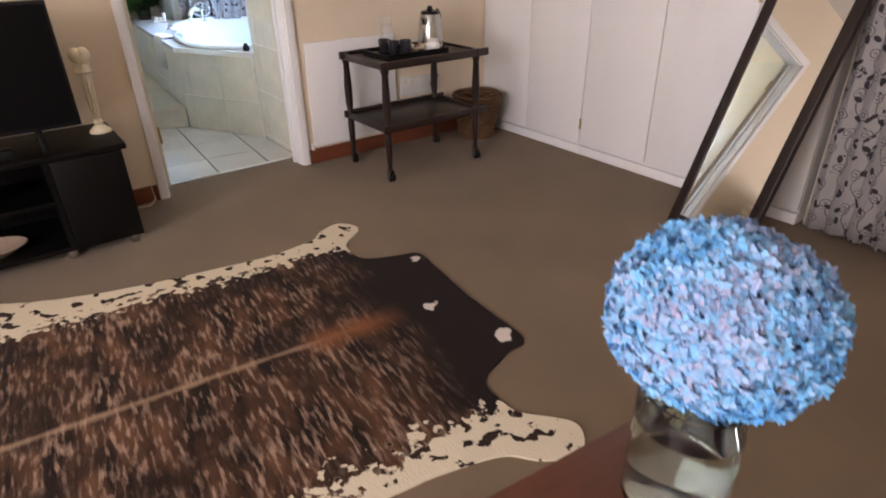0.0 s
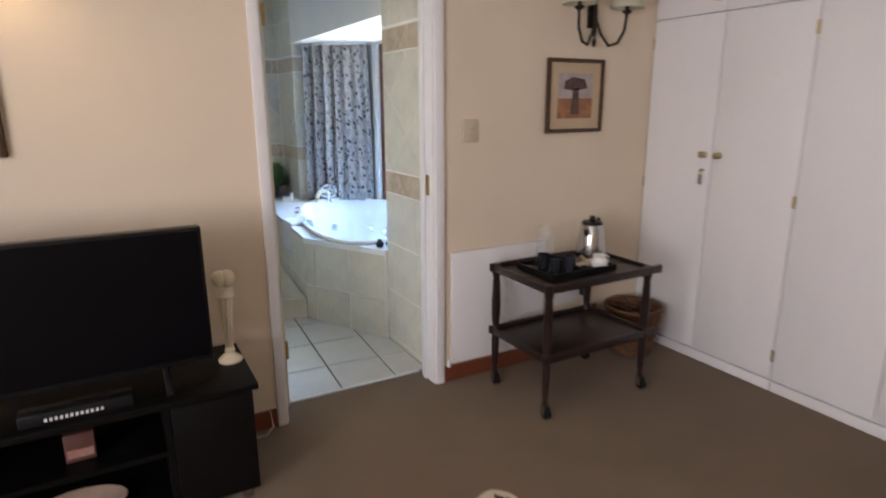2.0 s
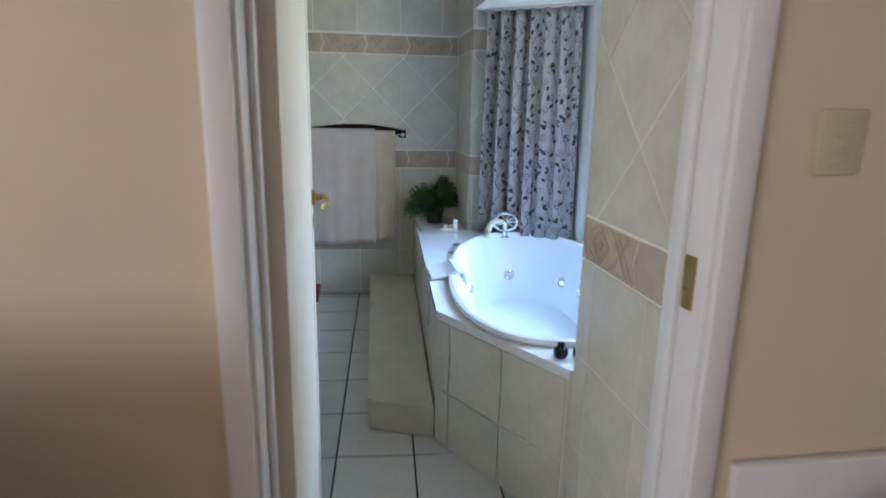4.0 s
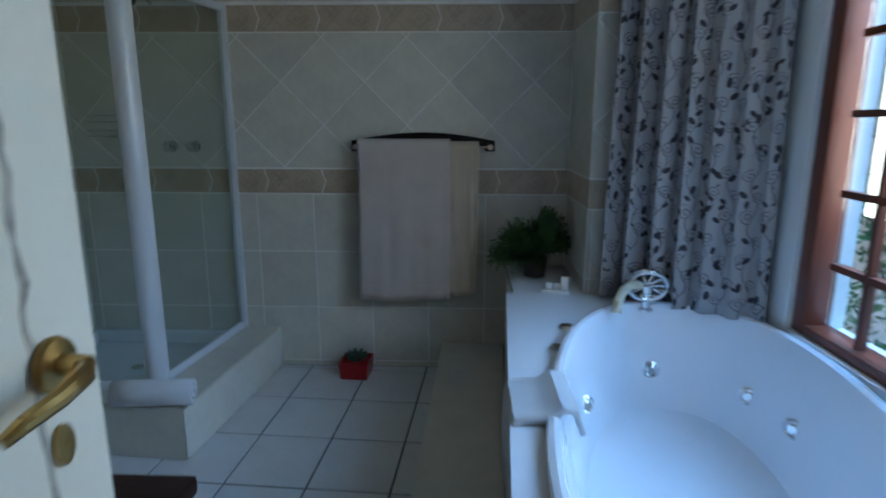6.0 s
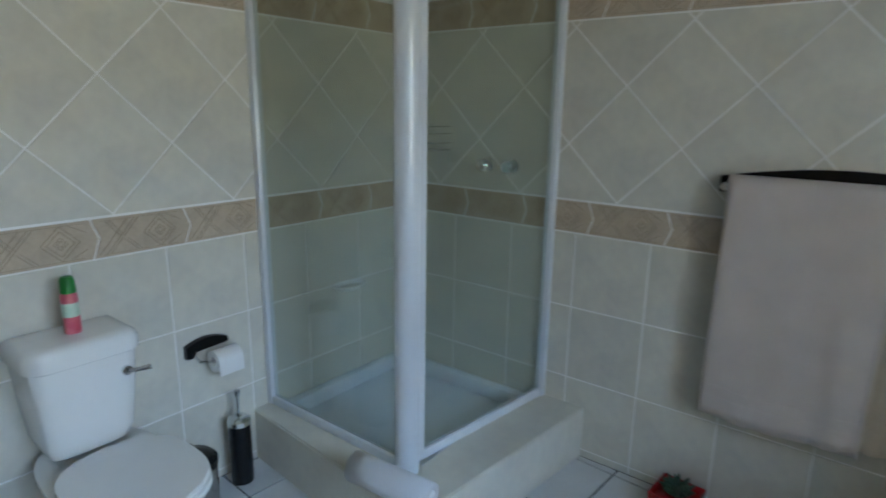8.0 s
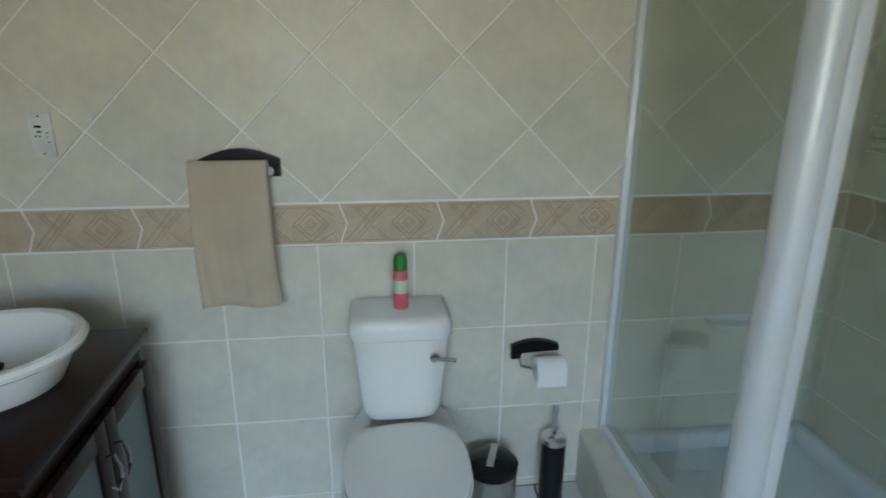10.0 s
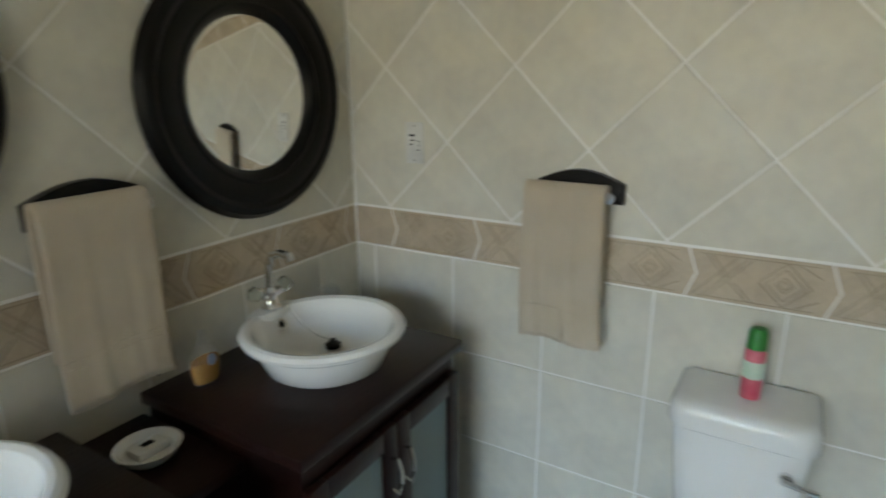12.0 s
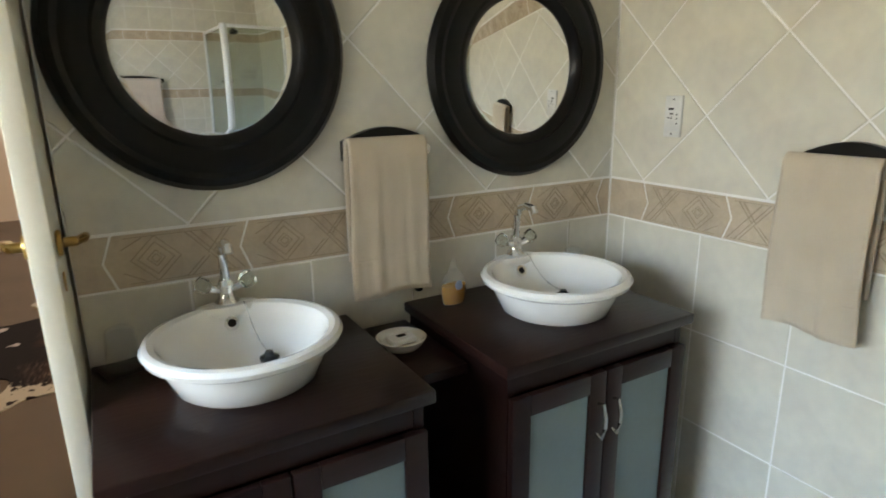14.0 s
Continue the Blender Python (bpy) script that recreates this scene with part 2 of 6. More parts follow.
solid("ceiling", boxes((-4.35, -6.15, RCEIL, 2.25, 0.13, RCEIL + 0.1)), CEIL, "white painted bedroom ceiling", "ceiling", "structure")
wall_bw = solid("wall_bathroom_west", boxes((W - 0.14, S, 0, W, N + 0.14, BCEIL)), GROUT, "cream tiled bathroom wall with a beige border", "wall", "structure")
wall_bn = solid("wall_bathroom_north", boxes((W, N, 0, PIERX, N + 0.14, BCEIL), (PIERX, PIERY, 0, E, N + 0.14, BCEIL)), GROUT, "cream tiled bathroom wall with a beige border", "wall", "structure")
wall_bs = solid("wall_bathroom_south", boxes((W, S, 0, -0.837, S + 0.012, BCEIL)), GROUT, "cream tiled wall behind the basins", "wall", "structure")
wall_stub = solid("wall_stub", boxes((0.0, 0.13, 0, 0.9, STUB, BCEIL)), GROUT, "short tiled wall between doorway and bath", "wall", "structure")
WY0, WY1, WZ0, WZ1 = 0.95, 2.36, 0.60, 1.93   # bathroom window opening
wall_be = solid("wall_bathroom_east", boxes((E, STUB, 0, E + 0.2, WY0, BCEIL), (E, WY1, 0, E + 0.2, N + 0.14, BCEIL), (E, WY0, 0, E + 0.2, WY1, WZ0), (E, WY0, WZ1, E + 0.2, WY1, BCEIL),
                                            ), CEIL, "white outer wall with a wooden window", "wall", "structure")
solid("bulkhead", boxes((PIERX, STUB, SOFFIT, E, PIERY, BCEIL)), CEIL, "white painted bulkhead over the bath", "bulkhead", "structure")
solid("ceiling_bathroom", boxes((W - 0.14, 0.13, BCEIL, E + 0.2, N + 0.14, BCEIL + 0.1)), CEIL, "white painted bathroom ceiling", "ceiling", "structure")
solid("ground", boxes((-80, -80, -0.4, 80, 80, -0.3)), GROUND, "pale sunlit garden ground outside the window", "ground", "structure")

# ---- doorway, window and trims ----
casing = thing("door_frame", 0, 0, 0, "white painted wooden door frame and architrave", "door frame", kind="structure")
for n, r in (("jamb", (DL - 0.03, -0.004, 0, DL, 0.135, DTOP)), ("jamb", (DR, -0.004, 0, DR + 0.03, 0.135, DTOP)), ("head", (DL - 0.03, -0.004, DTOP, DR + 0.03, 0.135, DTOP + 0.03)),
             ("architrave", (DL - 0.052, -0.022, 0, DL - 0.008, -0.004, DTOP + 0.012)), ("architrave", (DR + 0.008, -0.022, 0, DR + 0.056, -0.004, DTOP + 0.012)),
             ("architrave", (DL - 0.052, -0.022, DTOP + 0.012, DR + 0.056, -0.004, DTOP + 0.075)), ("doorstop", (DR - 0.012, 0.07, 0, DR, 0.1, DTOP)), ("doorstop", (DL, 0.07, 0, DL + 0.012, 0.1, DTOP))):
    part(n, boxes(r, bevel=0.004), WHITE, casing)
part("latch_keep", boxes((DR - 0.006, 0.03, 1.0, DR - 0.001, 0.06, 1.1)), BRASS, casing, "small brass latch keep")
solid("threshold", boxes((DL, 0.165, 0, DR, 0.185, 0.006), bevel=0.002), ALU, "thin pale metal strip between carpet and tiles", "threshold", "structure")
solid("baseboard_left", boxes((-4.2, -0.018, 0, DL - 0.055, -0.001, 0.085), bevel=0.003), SKIRT, "red-brown varnished wooden skirting board", "skirting", "structure")
solid("baseboard_right", boxes((DR + 0.058, -0.018, 0, WD - 0.002, -0.001, 0.085), bevel=0.003), SKIRT, "red-brown varnished wooden skirting board", "skirting", "structure")


def lever_handle(parent, side):
    """Lever on a round rose with a keyhole plate below; side is +1 or -1 of the leaf."""
    y = side
    bm = lathe(bmesh.new(), [(0, 0), (0.024, 0), (0.025, 0.004), (0.023, 0.008), (0.010, 0.010), (0.009, 0.034), (0, 0.035)], 24)
    rose = part("handle_rose", turned(bm, pose(0.72, 0.022 * y, 1.085, -90 * y, 0, 0)), BRASS, parent, "worn brass rose")
    bm = tube(bmesh.new(), [(0.72, 0.05 * y, 1.085), (0.70, 0.064 * y, 1.085), (0.665, 0.067 * y, 1.082), (0.635, 0.060 * y, 1.076), (0.62, 0.054 * y, 1.069)], [0.008, 0.009, 0.008, 0.007, 0.005], 10)
    part("lever", bm, BRASS, rose, "worn brass lever")
    bm = lathe(bmesh.new(), [(0, 0), (0.013, 0), (0.013, 0.003), (0.004, 0.004), (0, 0.001)], 16, sy=1.5)
    part("keyhole", turned(bm, pose(0.72, 0.022 * y, 1.01, -90 * y, 0, 0)), BRASS, parent)


door = thing("door_1", DL + 0.02, 0.125, 0.008, "cream painted bathroom door standing open with grubby edge", "door", kind="structure", turn=90)
part("leaf", boxes((0, -0.02, 0, 0.785, 0.02, DTOP - 0.015), bevel=0.003), DOORW, door)
rnd = random.Random(31)
scuff = [(0.70 + rnd.uniform(-0.004, 0.002), 0.06 + 0.018 * i) for i in range(105)]
scuff += [(x + rnd.uniform(0.004, 0.011), z) for x, z in reversed(scuff)]
bm = turned(prism(bmesh.new(), scuff, 0.0, 0.0006), Matrix(((1, 0, 0, 0), (0, 0, -1, -0.0203), (0, 1, 0, 0), (0, 0, 0, 1))))
part("worn_paint", bm, material("worn_door_paint", (0.56, 0.5, 0.39), 0.7, vary=0.3, scale=40), door, "chipped grubby paint line", smooth=False)
lever_handle(door, -1)
lever_handle(door, 1)
for z in (0.25, 1.75):
    part("hinge", tube(bmesh.new(), [(0, -0.024, z), (0, -0.024, z + 0.09)], 0.007, 8), BRASS, door)

window = thing("window_1", E + 0.06, 0, 0, "red-brown wooden cottage-pane window over the bath", "window", kind="structure")
bm = bmesh.new()
for r in ((-0.04, WY1 - 0.07, WZ0, 0.05, WY1, WZ1), (-0.04, WY0, WZ0, 0.05, WY0 + 0.06, WZ1), (-0.04, WY0 + 0.06, WZ0, 0.05, WY1 - 0.07, WZ0 + 0.035), (-0.04, WY0 + 0.06, WZ1 - 0.05, 0.05, WY1 - 0.07, WZ1)):
    box(bm, *r, bevel=0.004)
part("frame", bm, REDWOOD, window)
posts = [2.28, 1.86, 1.42, 1.02]
for y in posts[1:3]:
    part("mullion", boxes((-0.035, y - 0.042, WZ0 + 0.036, 0.045, y + 0.042, WZ1 - 0.051), bevel=0.006), REDWOOD, window)
rows = [WZ0 + 0.036, 0.85, 1.08, 1.32, 1.55, WZ1 - 0.051]
for a, b in zip(posts, posts[1:]):
    hi, lo = a - 0.043, b + 0.043
    mid = (hi + lo) / 2
    part("glazing_bar", boxes((-0.012, mid - 0.011, rows[0], 0.018, mid + 0.011, rows[-1]), bevel=0.003), REDWOOD, window)
    for z in rows[1:-1]:
        part("glazing_bar", boxes((-0.014, lo, z - 0.011, 0.016, mid - 0.012, z + 0.011), (-0.014, mid + 0.012, z - 0.011, 0.016, hi, z + 0.011)), REDWOOD, window, smooth=False)
    for z0, z1 in zip(rows, rows[1:]):
        for y0, y1 in ((lo, mid - 0.011), (mid + 0.011, hi)):
            p = part("pane", boxes((0.0, y0, z0 + 0.008, 0.003, y1, z1 - 0.008)), GLASS, window, smooth=False)
            p.visible_shadow = False
bm = tube(bmesh.new(), [(-0.05, 1.86, 1.05), (-0.075, 1.86, 1.05), (-0.08, 1.86, 1.16)], 0.006, 8)
part("catch", bm, BLACKP, window, "dark window catch")

bed_window = thing("window_2", -4.3, 0, 0, "white painted wooden bedroom window", "window", kind="structure")
for r in ((0, WW0, 0.6, 0.06, WW0 + 0.06, 2.2), (0, WW1 - 0.06, 0.6, 0.06, WW1, 2.2), (0, WW0 + 0.061, 0.6, 0.06, WW1 - 0.061, 0.66), (0, WW0 + 0.061, 2.14, 0.06, WW1 - 0.061, 2.2),
          (0, -3.33, 0.661, 0.06, -3.27, 2.139)):
    part("frame", boxes(r, bevel=0.004), WHITE, bed_window)
for a, b in ((WW0 + 0.06, -3.331), (-3.269, WW1 - 0.06)):
    p = part("pane", boxes((0.028, a, 0.661, 0.032, b, 2.139)), GLASS, bed_window, smooth=False)
    p.visible_shadow = False

# ---- bath ----
DECK = 0.57
CX, CY, RX, RY, TILT = 0.21, 1.76, 0.405, 0.90, radians(-11)


def oval(k, a, power=2.5):
    c, s = math.cos(a), math.sin(a)
    u = RX * k * math.copysign(abs(c) ** (2 / power), c)
    v = (RY + (k - 1) * RX) * math.copysign(abs(s) ** (2 / power), s)
    return CX + u * math.cos(TILT) - v * math.sin(TILT), CY + u * math.sin(TILT) + v * math.cos(TILT)


bath = thing("corner_bath", 0, 0, 0, "white whirlpool bath set in a raised tiled surround", "bath")
deck_line = [(-0.345, 1.29), (-0.012, STUB + 0.004), (E - 0.004, STUB + 0.004), (E - 0.004, PIERY - 0.004), (-0.245, PIERY - 0.004)]


def edge_hit(px, py):
    best = None
    for (ax, ay), (bx, by) in zip(deck_line, deck_line[1:] + deck_line[:1]):
        dx, dy, ex, ey = px - CX, py - CY, bx - ax, by - ay
        den = dx * ey - dy * ex
        if abs(den) < 1e-9:
            continue
        t = ((ax - CX) * ey - (ay - CY) * ex) / den
        u = ((ax - CX) * dy - (ay - CY) * dx) / den
        if t > 0 and -1e-6 <= u <= 1 + 1e-6 and (best is None or t < best):
            best = t
    return CX + best * (px - CX), CY + best * (py - CY)


steps = 96
bm = bmesh.new()
rings = []
angles = [2 * math.pi * i / steps for i in range(steps)]
inner = [oval(1.0, a) for a in angles]
outer = [edge_hit(*p) for p in inner]
for c in deck_line:
    k = min(range(steps), key=lambda i: (outer[i][0] - c[0]) ** 2 + (outer[i][1] - c[1]) ** 2)
    outer[k] = c
for z in (DECK - 0.03, DECK):
    rings.append(([bm.verts.new((*p, z)) for p in inner], [bm.verts.new((*p, z)) for p in outer]))
for i in range(steps):
    j = (i + 1) % steps
    (a0, b0), (a1, b1) = rings
    bm.faces.new((a1[i], a1[j], b1[j], b1[i]))
    bm.faces.new((a0[i], b0[i], b0[j], a0[j]))
    bm.faces.new((b0[i], b1[i], b1[j], b0[j]))
    bm.faces.new((a0[i], a0[j], a1[j], a1[i]))
box(bm, -0.213, PIERY - 0.003, DECK - 0.03, PIERX - 0.004, N - 0.004, DECK)
part("deck", bm, ACRYL, bath, "white glossy bath deck")
bm = bmesh.new()
shell = [(1.0, DECK + 0.003), (1.03, DECK + 0.003), (1.045, DECK + 0.012), (1.035, DECK + 0.026), (1.0, DECK + 0.03), (0.965, DECK + 0.024), (0.94, DECK - 0.01), (0.9, 0.42), (0.84, 0.26), (0.76, 0.19), (0.62, 0.165), (0.3, 0.158)]
prev = None
for k, z in shell:
    ring = [bm.verts.new((*oval(k, a), z)) for a in angles]
    if prev:
        for i in range(steps):
            bm.faces.new((prev[i], prev[(i + 1) % steps], ring[(i + 1) % steps], ring[i]))
    prev = ring
bm.faces.new(prev)
part("shell", bm, ACRYL, bath, "smooth white acrylic tub")
bm = bmesh.new()
prism(bm, [(-0.338, 1.30), (-0.012, STUB + 0.012), (0.1, STUB + 0.012), (-0.2, 1.30)], 0, DECK - 0.031)
prism(bm, [(-0.338, 1.305), (-0.2, 1.305), (-0.1, N - 0.006), (-0.205, N - 0.006)], 0, DECK - 0.031)
surround = part("surround", bm, GROUT, bath, "cream tiled front", smooth=False)
for ang, k, z in ((150, 0.865, 0.33), (25, 0.87, 0.35), (48, 0.865, 0.34), (-20, 0.865, 0.33), (205, 0.865, 0.33), (96, 0.865, 0.335)):
    x, y = oval(k, radians(ang))
    d = Vector((CX - x, CY - y, 0.08)).normalized()
    bm = lathe(bmesh.new(), [(0, -0.01), (0.03, -0.01), (0.034, 0.004), (0.026, 0.01), (0.02, 0.006), (0.012, 0.012), (0, 0.012)], 20)
    part("jet", turned(bm, Matrix.Translation((x, y, z)) @ d.to_track_quat("Z", "Y").to_matrix().to_4x4()), CHROME, bath, "chrome whirlpool jet")
for x, y in ((-0.062, 2.40), (-0.125, 2.20), (0.61, 1.50)):
    bm = lathe(bmesh.new(), [(0, 0), (0.026, 0), (0.028, 0.006), (0.022, 0.014), (0.01, 0.016), (0, 0.013)], 20)
    part("button", turned(bm, pose(x, y, DECK + 0.001)), CHROME, bath, "chrome push button")
part("drain", turned(lathe(bmesh.new(), [(0, 0.0), (0.035, 0.0), (0.037, 0.004), (0.03, 0.007), (0.012, 0.004), (0, 0.004)], 20), pose(0.33, 1.85, 0.16)), CHROME, bath)

tap = thing("bath_mixer", 0.285, 2.63, DECK, "chrome bath mixer with a cream hand shower", "tap")
part("body", lathe(bmesh.new(), [(0, 0), (0.03, 0), (0.03, 0.008), (0.018, 0.014), (0.018, 0.07), (0.024, 0.075), (0.024, 0.1), (0.01, 0.108), (0, 0.108)], 20), CHROME, tap)
bm = bmesh.new()
for k in range(2):
    ring = [(0.075 * math.cos(a), -0.012 + 0.024 * k, 0.10 + 0.055 * math.sin(a)) for a in (2 * math.pi * i / 20 for i in range(21))]
    tube(bm, ring, 0.008, 8, caps=False)
for a in range(0, 180, 36):
    c, s = math.cos(radians(a)), math.sin(radians(a))
    tube(bm, [(-0.07 * c, 0, 0.10 - 0.05 * s), (0.07 * c, 0, 0.10 + 0.05 * s)], 0.006, 8)
part("wheel_handle", bm, CHROME, tap)
bm = tube(bmesh.new(), [(-0.03, -0.01, 0.10), (-0.07, -0.04, 0.115), (-0.11, -0.07, 0.10), (-0.135, -0.09, 0.06), (-0.14, -0.1, 0.02)], [0.014, 0.017, 0.018, 0.02, 0.022], 12)
part("hand_shower", bm, PLASTW, tap, "cream hand shower head")

bath_step = thing("bath_step", 0, 0, 0, "low cream tiled step in front of the bath", "step")
bm = prism(bmesh.new(), [(-0.61, 1.40), (-0.347, 1.30), (-0.215, N - 0.004), (-0.53, N - 0.004)], 0.0, 0.14)
bmesh.ops.bevel(bm, geom=bm.edges[:], offset=0.004, segments=2, affect="EDGES")
part("step_body", bm, TILE, bath_step)
part("step_nosing", prism(bmesh.new(), [(-0.618, 1.402), (-0.603, 1.402), (-0.523, N - 0.006), (-0.538, N - 0.006)], 0.128, 0.1435), TILE, bath_step, smooth=False)

# ---- shower ----
shower = thing("shower_enclosure", 0, 0, 0, "corner shower with white frame and clear glass", "shower")
KX, KY, FX, FY, KZ, FT = -1.40, 2.45, -1.60, 2.585, 0.22, 1.84
bm = prism(bmesh.new(), [(W, 2.50), (-1.50, 2.42), (-1.66, FY + 0.06), (W, FY + 0.06)], 0, KZ)
prism(bm, [(-1.499, 2.421), (KX, N), (FX - 0.06, N), (-1.659, FY + 0.061)], 0, KZ)
bmesh.ops.bevel(bm, geom=bm.edges[:], offset=0.005, segments=2, affect="EDGES")
kerb = part("kerb", bm, TILE, shower, "cream tiled raised kerb")
bm = boxes((W + 0.002, FY + 0.062, 0, FX - 0.062, N - 0.002, 0.13))
part("tray", bm, ACRYL, shower, "white shower tray")
part("tray_rim", boxes((W + 0.002, N - 0.05, 0.13, FX - 0.062, N - 0.002, 0.2), (W + 0.002, FY + 0.062, 0.13, W + 0.05, N - 0.051, 0.2), bevel=0.012), ACRYL, shower)
part("waste", lathe(bmesh.new(), [(0, 0), (0.03, 0), (0.03, 0.004), (0, 0.004)], 16, ox=-2.0, oy=3.0, oz=0.131), CHROME, shower)
SHEAR = Matrix(((1, 0.125, 0, -0.125 * N), (0, 1, 0, 0), (0, 0, 1, 0), (0, 0, 0, 1)))
PX = FX + 0.125 * (FY - N) + 0.02
part("corner_post", tube(bmesh.new(), [(PX, FY, KZ), (PX, FY, FT)], 0.04, 24), ALU, shower, "thick rounded white corner post")
part("wall_channel", boxes((W + 0.001, FY - 0.02, KZ, W + 0.03, FY + 0.02, FT), bevel=0.004), ALU, shower)
part("wall_channel", boxes((FX - 0.02, N - 0.03, KZ, FX + 0.02, N - 0.001, FT), bevel=0.004), ALU, shower)
for z0, z1 in ((KZ + 0.001, KZ + 0.035), (FT - 0.035, FT)):
    part("rail", boxes((W + 0.031, FY - 0.016, z0, PX - 0.041, FY + 0.016, z1), bevel=0.004), ALU, shower)
    part("rail", turned(boxes((FX - 0.016, FY + 0.041, z0, FX + 0.016, N - 0.031, z1), bevel=0.004), SHEAR), ALU, shower)
part("door_stile", turned(boxes((FX + 0.004, FY + 0.041, KZ + 0.036, FX + 0.03, FY + 0.07, FT - 0.036), bevel=0.004), SHEAR), ALU, shower)
for sh, r in ((Matrix(), (W + 0.03, FY - 0.003, KZ + 0.036, PX - 0.04, FY + 0.003, FT - 0.036)), (SHEAR, (FX - 0.003, FY + 0.07, KZ + 0.036, FX + 0.003, N - 0.03, FT - 0.036))):
    p = part("glass_panel", turned(boxes(r), sh), SHOWER_GLASS, shower, "clear glass panel", smooth=False)
    p.visible_shadow = False
for x in (-1.79, -1.91):
    t = thing("shower_tap", x, N - 0.004, 1.17, "round chrome shower tap on the tiled wall", "tap", "shower taps")
    part("flange", turned(lathe(bmesh.new(), [(0, 0), (0.03, 0), (0.028, 0.006), (0.012, 0.012), (0.012, 0.03)], 20), pose(0, 0, 0, 90)), CHROME, t)
    part("knob", turned(lathe(bmesh.new(), [(0.012, 0.028), (0.026, 0.032), (0.028, 0.05), (0.02, 0.06), (0, 0.062)], 12), pose(0, 0, 0, 90)), CHROME, t)
head_ = thing("rain_shower", -1.95, N - 0.004, 1.80, "dark metal shower head on an arm", "shower head")
part("arm", tube(bmesh.new(), [(0, 0, 0.05), (0, -0.12, 0.09), (0, -0.22, 0.07)], 0.009, 10), CHROME, head_)
part("rose", turned(lathe(bmesh.new(), [(0, 0.05), (0.015, 0.05), (0.03, 0.02), (0.06, 0.0), (0.06, -0.01), (0, -0.01)], 24), pose(0, -0.25, 0.03, -20)), BLACKP, head_)
rack = thing("shower_rack", W + 0.13, N - 0.005, 1.22, "chrome wire rack on the shower wall", "rack")
for z in (0.0, 0.03, 0.07, 0.1):
    part("wire", tube(bmesh.new(), [(0, -0.002, z), (0.008, -0.09, z), (0.025, -0.105, z), (0.155, -0.105, z), (0.172, -0.09, z), (0.18, -0.002, z)], 0.003, 6), CHROME, rack)
for i in range(6):
    a = 0.02 + 0.028 * i
    part("wire", tube(bmesh.new(), [(a, -0.002, 0.0), (a, -0.105, 0.0)], 0.0025, 6), CHROME, rack)
dish = thing("soap_ledge", W + 0.004, 2.98, 0.62, "pale ceramic soap dish on the shower wall", "soap dish")
part("bowl", turned(lathe(bmesh.new(), [(0, 0), (0.06, 0.004), (0.075, 0.02), (0.07, 0.024), (0.055, 0.01), (0, 0.008)], 24, sx=0.7, sy=1.2), pose(0.055, 0, 0)), CERAM, dish)
TOWELW = material("white_towelling", (0.76, 0.75, 0.74), 0.95, vary=0.05, scale=8, fine=500, bump=0.8, sheen=0.3)
TOWELC = material("cream_towelling", (0.62, 0.53, 0.46), 0.95, vary=0.06, scale=8, fine=500, bump=0.8, sheen=0.3)
TOWELB = material("beige_towelling", (0.62, 0.51, 0.37), 0.95, vary=0.08, scale=8, fine=480, bump=0.9, sheen=0.3)
roll = thing("rolled_bath_mat", -1.62, KY + 0.0, KZ, "white bath mat rolled up on the shower kerb", "bath mat", turn=5)
prof = [(0.008 + 0.0036 * a, a) for a in [i * 0.34 for i in range(33)]]
bm = bmesh.new()
ra = [[bm.verts.new((x, r * math.cos(a), 0.058 + r * math.sin(a))) for r, a in prof] for x in (-0.15, -0.05, 0.05, 0.15)]
for a, b in zip(ra, ra[1:]):
    for i in range(len(prof) - 1):
        bm.faces.new((a[i], a[i + 1], b[i + 1], b[i]))
ob = part("roll", bm, TOWELW, roll)
mod = ob.modifiers.new("thick", "SOLIDIFY")
mod.thickness, mod.offset = 0.02, 0


def cactus_pot():
    t = thing("succulent_pot", -0.982, 3.245, 0, "small succulent in a square red pot on the floor", "plant pot", turn=-4)
    bm = bmesh.new()
    vs = [[bm.verts.new((sx * r, sy * r, z)) for sx, sy in ((-1, -1), (1, -1), (1, 1), (-1, 1))] for r, z in ((0.068, 0), (0.076, 0.09), (0.066, 0.09), (0.062, 0.07))]
    for a, b in zip(vs, vs[1:]):
        for i in range(4):
            bm.faces.new((a[i], a[(i + 1) % 4], b[(i + 1) % 4], b[i]))
    bm.faces.new(vs[0][::-1])
    bm.faces.new(vs[-1])
    part("pot", bm, material("red_glaze", (0.36, 0.012, 0.014), 0.25, vary=0.1), t, "glazed red square pot", smooth=False)
    bm = bmesh.new()
    for ring, (n, l, up) in enumerate(((9, 0.062, 0.35), (8, 0.052, 0.75), (5, 0.036, 1.2))):
        for i in range(n):
            a = 2 * math.pi * (i + 0.4 * ring) / n
            tube(bm, [(0, 0, 0.075), (0.5 * l * math.cos(a), 0.5 * l * math.sin(a), 0.09 + 0.3 * l * up), (l * math.cos(a), l * math.sin(a), 0.09 + l * up)], [0.008, 0.014, 0.002], 7)
    part("succulent", bm, material("succulent_green", (0.05, 0.1, 0.055), 0.5, vary=0.2, scale=30), t, "grey green rosette leaves")


cactus_pot()

# ---- towel rails and towels ----


